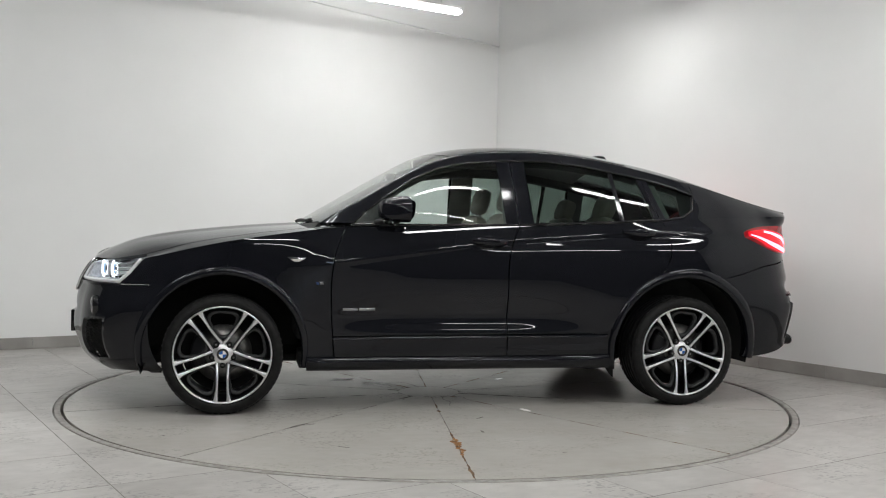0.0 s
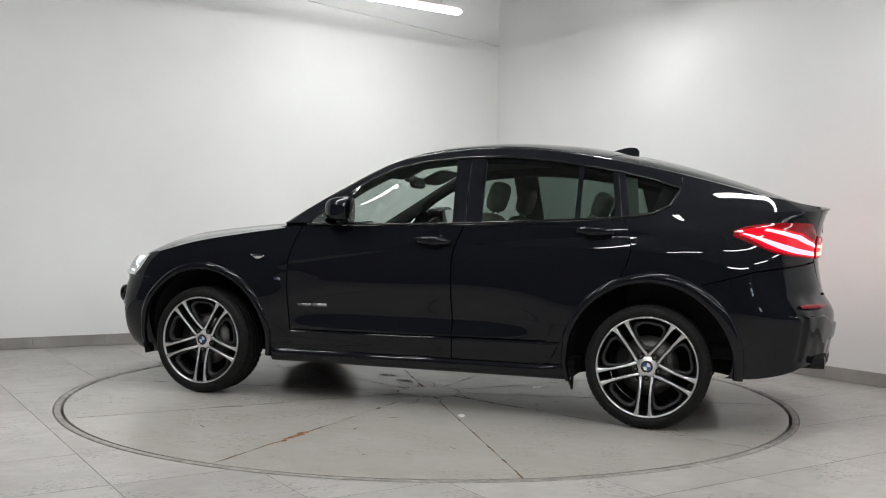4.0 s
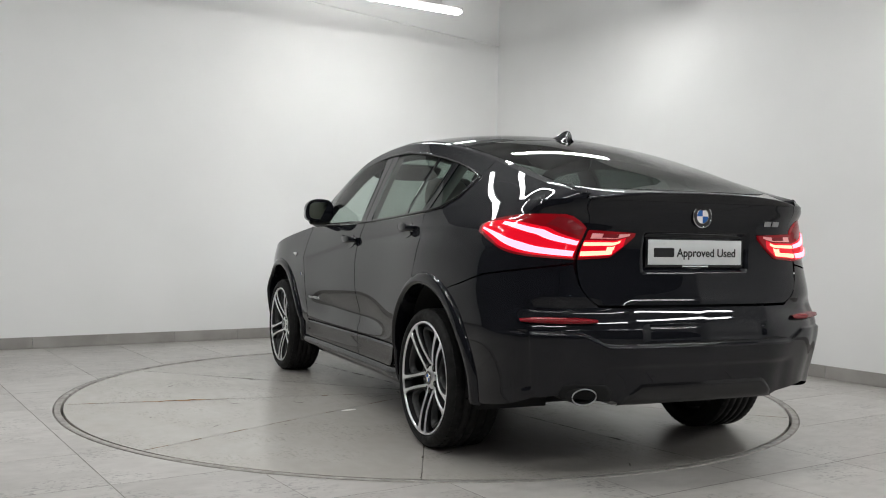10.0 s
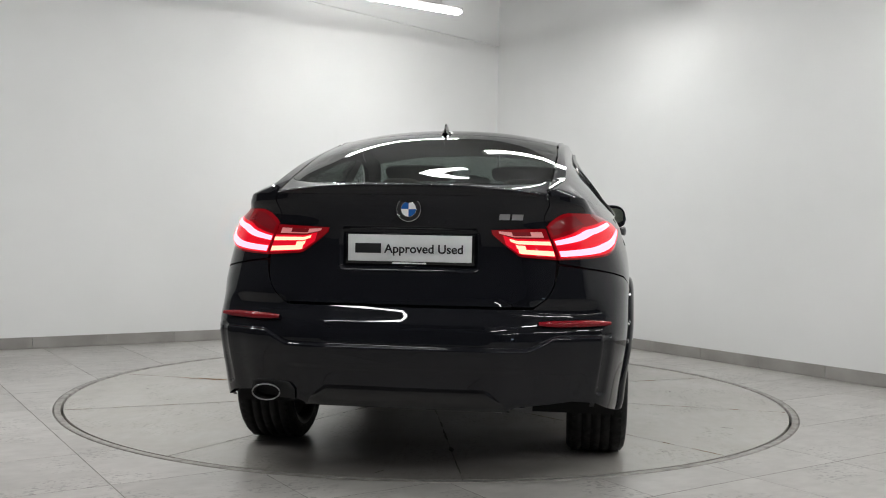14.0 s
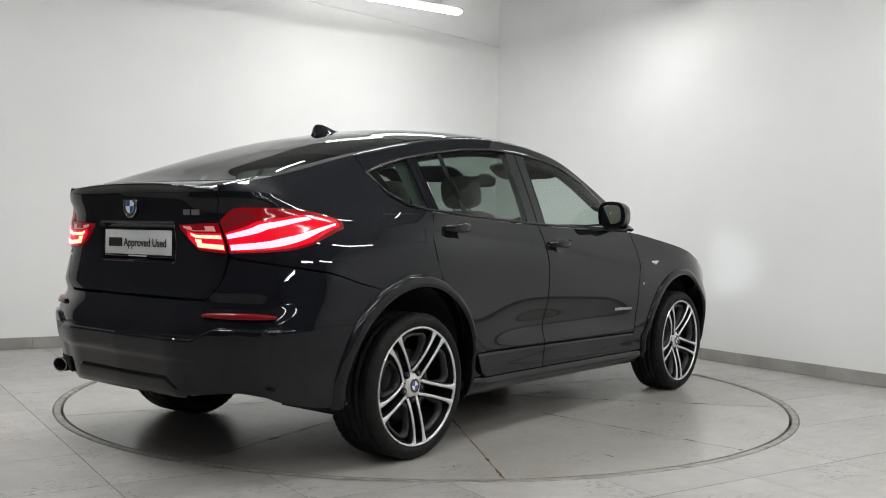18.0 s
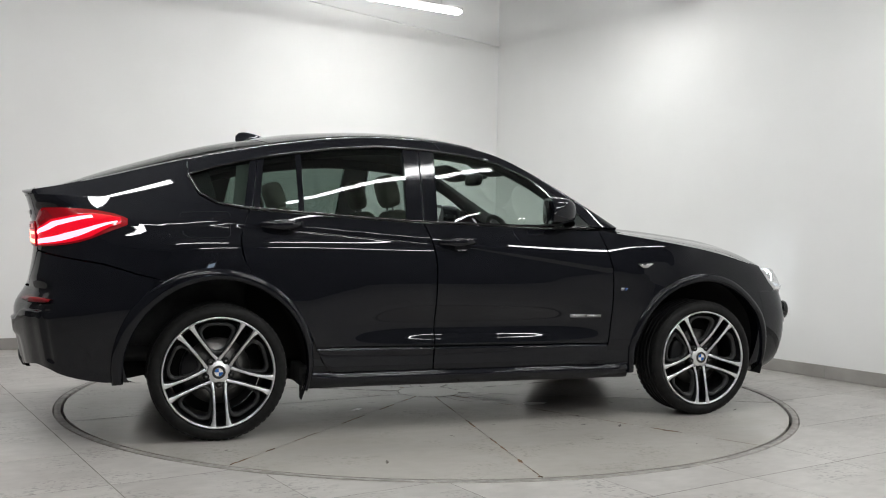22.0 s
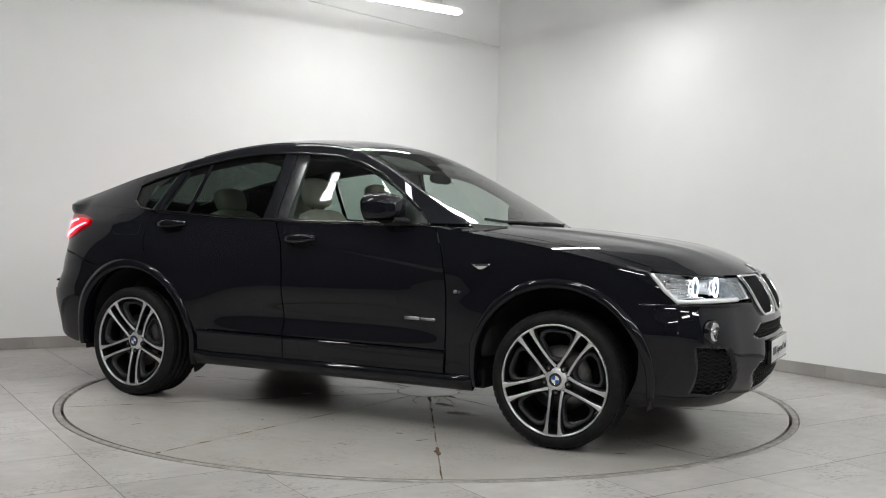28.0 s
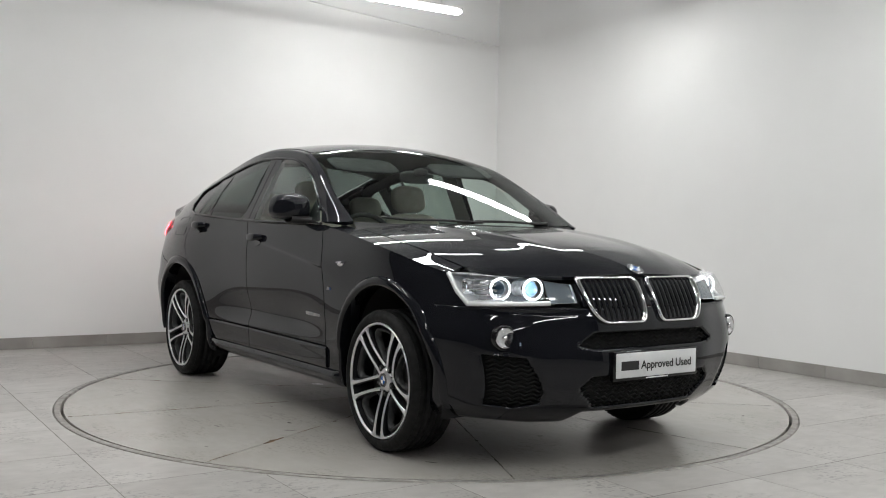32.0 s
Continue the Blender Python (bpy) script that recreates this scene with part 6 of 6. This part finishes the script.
both("inner_pillar", pillar_inner(-1.41, -1.45, -1.85, -1.75), M_INNER, "dark inner rear pillar trim")


def boot_trim(bm, mirror):
    sg = -1 if mirror else 1
    sheet(bm, [[(x, sg * (side(x, z)[1] - 0.075), z) for z in np.linspace(0.80, zbelt(x) + 0.01, 8)] for x in np.linspace(-1.25, -2.22, 18)])


both("boot_trim", boot_trim, M_INNER, "dark boot side trim")
bm = bmesh.new()
sheet(bm, [[(lambda p: (p[0] + 0.07, p[1], p[2]))(tail_pt(y, z)) for z in np.linspace(0.76, 1.19, 8)] for y in np.linspace(-0.66, 0.66, 24)])
part("tailgate_trim", bm, M_INNER, car, "dark tailgate trim")

# ------------------------------------------------------------ floor, ring and turntable
R_DISC = 2.245
R_RING = 2.30
TILE = 0.611


def ground():
    bm = bmesh.new()
    n = 96
    def ringpts(r, z):
        return [(r * math.cos(2 * math.pi * k / n), r * math.sin(2 * math.pi * k / n), z) for k in range(n)]
    sheet(bm, [ringpts(40, -0.003), ringpts(R_RING, -0.003), ringpts(R_RING, -0.1)], close_v=True)
    sheet(bm, [ringpts(R_RING, -0.1), ringpts(0.02, -0.1)], close_v=True)
    ob = link("floor", bm, M_GROUT, None, "", False)
    return tagged(ob, "grey tiled floor with dark joints", "floor", "", "structure")


floor_ob = ground()

bm = bmesh.new()
lathe(bm, [(R_RING - 0.004, -0.05), (R_RING - 0.004, 0.001), (R_RING - 0.008, 0.0025), (R_DISC + 0.020, 0.0025), (R_DISC + 0.016, 0.0), (R_DISC + 0.016, -0.05)], 160, axis="z")
tagged(link("turntable_frame", bm, M_RING), "worn steel ring set into the floor round the turntable", "ring", "", "structure")

turntable = new("turntable")
tagged(turntable, "round car turntable paved with ten stone wedges, stained joints", "turntable")
for k in range(10):
    bm = bmesh.new()
    a0, a1 = radians(12 + 36 * k), radians(12 + 36 * (k + 1))
    g = 0.003
    arcp = [(R_DISC * math.cos(a0 + (a1 - a0) * j / 14 + g / R_DISC * (1 - 2 * j / 14)), R_DISC * math.sin(a0 + (a1 - a0) * j / 14 + g / R_DISC * (1 - 2 * j / 14))) for j in range(15)]
    am = (a0 + a1) / 2
    tip = (g / math.sin(radians(18)) * math.cos(am), g / math.sin(radians(18)) * math.sin(am))
    up = [bm.verts.new((x, y, 0.0)) for x, y in [tip] + arcp]
    dn = [bm.verts.new((x, y, -0.03)) for x, y in [tip] + arcp]
    bm.faces.new(up)
    for i in range(len(up)):
        j = (i + 1) % len(up)
        bm.faces.new((up[i], dn[i], dn[j], up[j]))
    part("wedge", bm, M_DISC, turntable, "", False)
bm = bmesh.new()
lathe(bm, [(0.0, -0.006), (R_DISC - 0.003, -0.006), (R_DISC - 0.003, -0.09)], 96, axis="z")
part("bed", bm, M_GROUT, turntable)


def stains():
    """Dirt and rust lodged in the turntable's joints, and chipped spots beside them."""
    rng = random.Random(7)
    rust, dirt = bmesh.new(), bmesh.new()
    for k in range(10):
        an = radians(12 + 36 * k)
        u, w = Vector((math.cos(an), math.sin(an), 0)), Vector((-math.sin(an), math.cos(an), 0))
        bm = rust if k in (2, 3, 6, 7, 8) else dirt
        r = 0.15
        while r < R_DISC - 0.03:
            ln = rng.uniform(0.04, 0.30)
            wd = rng.uniform(0.0035, 0.008) if rng.random() < 0.75 else rng.uniform(0.010, 0.017)
            n = max(3, int(ln / 0.03))
            pts = []
            for j in range(n + 1):
                rr = min(r + ln * j / n, R_DISC - 0.01)
                t = math.sin(math.pi * j / n) ** 0.5
                pts.append((rr, wd * t * rng.uniform(0.5, 1.2), wd * t * rng.uniform(0.5, 1.2), rng.uniform(-0.002, 0.002)))
            a_ = [u * p[0] + w * (p[1] + p[3]) + Vector((0, 0, 0.0007)) for p in pts]
            b_ = [u * p[0] - w * (p[2] - p[3]) + Vector((0, 0, 0.0007)) for p in pts]
            sheet(bm, [a_, b_])
            r += ln + rng.uniform(0.0, 0.25)
    # a larger rust blot on one joint
    an = radians(84)
    u, w = Vector((math.cos(an), math.sin(an), 0)), Vector((-math.sin(an), math.cos(an), 0))
    blot = bmesh.new()
    for k in range(26):
        r, off, sz_ = rng.gauss(1.62, 0.09), rng.gauss(0.0, 0.010), rng.uniform(0.004, 0.015)
        vs = []
        for j in range(9):
            q = 2 * math.pi * j / 9
            f = rng.uniform(0.55, 1.2)
            vs.append(blot.verts.new(u * (r + 2.2 * sz_ * f * math.cos(q)) + w * (off + sz_ * f * math.sin(q)) + Vector((0, 0, 0.0009 + 0.00004 * k))))
        blot.faces.new(vs)
    part("rust_blot", blot, M_BLOT, turntable, "orange rust blot on a joint", False)["kind"] = "stuff"
    # pale chipped patches of the stone near the middle
    for cx, cy, ln, wd, tn in ((0.307, -0.369, 0.085, 0.035, -0.3), (0.51, -0.565, 0.085, 0.05, 0.1), (-0.62, -0.50, 0.05, 0.02, 0.8), (-0.45, 0.70, 0.06, 0.025, 1.9)):
        bm = bmesh.new()
        vs = []
        for j in range(18):
            q = 2 * math.pi * j / 18
            x, y = ln * math.cos(q) * rng.uniform(0.65, 1.1), wd * math.sin(q) * rng.uniform(0.65, 1.1)
            vs.append(bm.verts.new((cx + x * math.cos(tn) - y * math.sin(tn), cy + x * math.sin(tn) + y * math.cos(tn), 0.0009)))
        bm.faces.new(vs)
        part("chipped_patch", bm, M_CHIP, turntable, "pale chipped patch", False)
    # cap over the middle with a broken dark rim
    bm = bmesh.new()
    lathe(bm, [(0.0, 0.0016), (0.196, 0.0016), (0.199, 0.0004)], 48, axis="z")
    part("centre_cap", bm, M_DISC, turntable, "round stone cap in the middle", False)
    bm = bmesh.new()
    for k in range(11):
        a0, a1 = 0.57 * k + rng.uniform(0, 0.12), 0.57 * k + rng.uniform(0.3, 0.57)
        n = 6
        sheet(bm, [[((0.203 + d * rng.uniform(0.4, 1.2)) * math.cos(a0 + (a1 - a0) * j / n), (0.203 + d * rng.uniform(0.4, 1.2)) * math.sin(a0 + (a1 - a0) * j / n), 0.0011) for j in range(n + 1)] for d in (-0.005, 0.006)])
    # cracks that run out from it
    for k in range(9):
        a, r = rng.uniform(0, 6.28), 0.2
        pts = []
        for j in range(7):
            pts.append((r * math.cos(a), r * math.sin(a)))
            r += rng.uniform(0.02, 0.07)
            a += rng.uniform(-0.12, 0.12)
        sheet(bm, [[(x + d * rng.uniform(0.3, 1.0), y + d * rng.uniform(0.3, 1.0), 0.0010) for x, y in pts] for d in (-0.0035, 0.0035)])
    part("crack_marks", bm, M_DIRT, turntable, "dark cracks round the middle", False)["kind"] = "stuff"
    part("rust_stains", rust, M_RUST, turntable, "rust stains along the joints", False)["kind"] = "stuff"
    part("dirt_stains", dirt, M_DIRT, turntable, "dark dirt along the joints", False)["kind"] = "stuff"
    bm = bmesh.new()
    for _ in range(26):
        rr, an = R_DISC * math.sqrt(rng.uniform(0.04, 0.95)), rng.uniform(0, 2 * math.pi)
        cx, cy = rr * math.cos(an), rr * math.sin(an)
        ln, wd, tn = rng.uniform(0.008, 0.05), rng.uniform(0.003, 0.009), rng.uniform(0, math.pi)
        vs = []
        for j in range(9):
            q = 2 * math.pi * j / 9
            x, y = ln * math.cos(q) * rng.uniform(0.6, 1.1), wd * math.sin(q) * rng.uniform(0.6, 1.1)
            vs.append(bm.verts.new((cx + x * math.cos(tn) - y * math.sin(tn), cy + x * math.sin(tn) + y * math.cos(tn), 0.0008)))
        bm.faces.new(vs)
    part("chip_marks", bm, M_DIRT, turntable, "dark chips and scuffs in the stone", False)["kind"] = "stuff"


M_RUST = vary(material("rust_stain", (0.12, 0.075, 0.045), 0.9, 0.0, 0.0, 0.05), (0.065, 0.045, 0.032), (0.17, 0.105, 0.062), 25)
M_BLOT = vary(material("rust_blot", (0.2, 0.1, 0.045), 0.9, 0.0, 0.0, 0.05), (0.12, 0.065, 0.035), (0.27, 0.14, 0.06), 25)
M_CHIP = vary(material("pale_chip", (0.6, 0.58, 0.55), 0.5), (0.54, 0.52, 0.49), (0.68, 0.66, 0.63), 20)
M_DIRT = vary(material("joint_dirt", (0.09, 0.08, 0.07), 0.9, 0.0, 0.0, 0.05), (0.06, 0.055, 0.05), (0.15, 0.135, 0.12), 25)
stains()


def tiles():
    """Square tiles along the room's axes, cut round the ring."""
    full = bmesh.new()
    h = TILE / 2 - 0.0019
    box(full, -h, h, -h, h, -0.02, 0.0, 0.0012, segs=1)
    me = bpy.data.meshes.new("tile")
    full.to_mesh(me)
    full.free()
    me.materials.append(M_TILE)
    rest = bmesh.new()
    for i in range(-9, 9):
        for j in range(-16, 9):
            a, b = -1.765 + TILE * (i + 0.5), -0.12 + TILE * (j + 0.5)
            if a - h > WALL_A or b - h > WALL_B or a < FAR_A - 0.3:
                continue
            cs = [math.hypot(a + sx * h, b + sy * h) for sx in (-1, 1) for sy in (-1, 1)]
            near = math.hypot(max(abs(a) - h, 0), max(abs(b) - h, 0))
            if max(cs) < R_RING:
                continue
            if near > R_RING + 0.003:
                if a > -4.6 and b > -4.4:
                    ob = new("tile", me)
                    ob.parent = floor_ob
                    ob.matrix_local = ROOM @ Matrix.Translation((a, b, 0))
                else:
                    box(rest, a - h, a + h, b - h, b + h, -0.02, 0.0)
                continue
            # cut tile: clip its square by the ring
            n = 24
            pts = []
            for e in range(4):
                c0 = [(-h, -h), (h, -h), (h, h), (-h, h)][e]
                c1 = [(h, -h), (h, h), (-h, h), (-h, -h)][e]
                for k in range(n):
                    t = k / n
                    pts.append((a + c0[0] + (c1[0] - c0[0]) * t, b + c0[1] + (c1[1] - c0[1]) * t))
            out = []
            rr = R_RING + 0.004
            for p in pts:
                r = math.hypot(*p)
                if r >= rr:
                    out.append((p[0], p[1], False))
                else:
                    out.append((p[0] / r * rr, p[1] / r * rr, True))
            solid = [(x, y) for x, y, c in out if not c]
            if len(solid) < 2:
                continue
            # runs of points outside the ring, each closed by an arc of it
            bm = bmesh.new()
            runs = []
            cur = []
            for x, y, c in out + out:
                if c:
                    if cur:
                        runs.append(cur)
                        cur = []
                else:
                    cur.append((x, y))
            if not any(c for _, _, c in out):
                runs = [[(x, y) for x, y, _ in out]]
            else:
                runs = runs[1:] if out[0][2] is False else runs
                seen, rr_ = set(), []
                for r_ in runs:
                    key = (round(r_[0][0], 4), round(r_[0][1], 4))
                    if key not in seen:
                        seen.add(key)
                        rr_.append(r_)
                runs = rr_
            for r_ in runs:
                if len(r_) < 2:
                    continue
                e0, e1 = math.atan2(r_[-1][1], r_[-1][0]), math.atan2(r_[0][1], r_[0][0])
                d = (e1 - e0 + math.pi) % (2 * math.pi) - math.pi
                cl = [(rr * math.cos(e0 + d * k / 10), rr * math.sin(e0 + d * k / 10)) for k in range(0, 11)]
                poly = r_ + cl
                up = [bm.verts.new((x, y, 0.0)) for x, y in poly]
                try:
                    f = bm.faces.new(up)
                except ValueError:
                    continue
            bmesh.ops.triangulate(bm, faces=bm.faces[:])
            ob = link("tile", bm, M_TILE, floor_ob, "", False)
            ob.matrix_local = ROOM
    me2 = link("far_tiles", rest, M_TILE, floor_ob, "", False)
    me2.matrix_local = ROOM
    me2["kind"] = "stuff"


tiles()

# baseboard of tile strips
for along in (0, 1):
    lim = WALL_A if along == 0 else WALL_B
    name = "baseboard"
    base = new(name)
    tagged(base, "skirting of grey stone tile strips", "baseboard", "", "structure")
    k = 0
    pos = lim
    while pos > -5.0:
        bm = bmesh.new()
        if along == 0:
            box(bm, pos - TILE + 0.002, pos - (0.012 if k == 0 else 0.0), WALL_B - 0.011, WALL_B, 0.001, 0.10, 0.002, segs=1)
        else:
            box(bm, WALL_A - 0.011, WALL_A, pos - TILE + 0.002, pos, 0.001, 0.10, 0.002, segs=1)
        ob = part("skirting_tile", bm, M_BASE, base, "", False)
        ob.matrix_local = ROOM
        pos -= TILE
        k += 1


# ------------------------------------------------------------ what turns
def motions():
    rows_t, rows_c = [], []
    for t, h in HEADINGS:
        c, s_ = math.cos(radians(h)), math.sin(radians(h))
        rows_t.append((t, pose(0, 0, 0, 0, 0, h)))
        rows_c.append((t, pose(c * CAR_X - s_ * CAR_Y, s_ * CAR_X + c * CAR_Y, 0.001, 0, 0, h)))
    walk(turntable, rows_t)
    walk(car, rows_c)


motions()
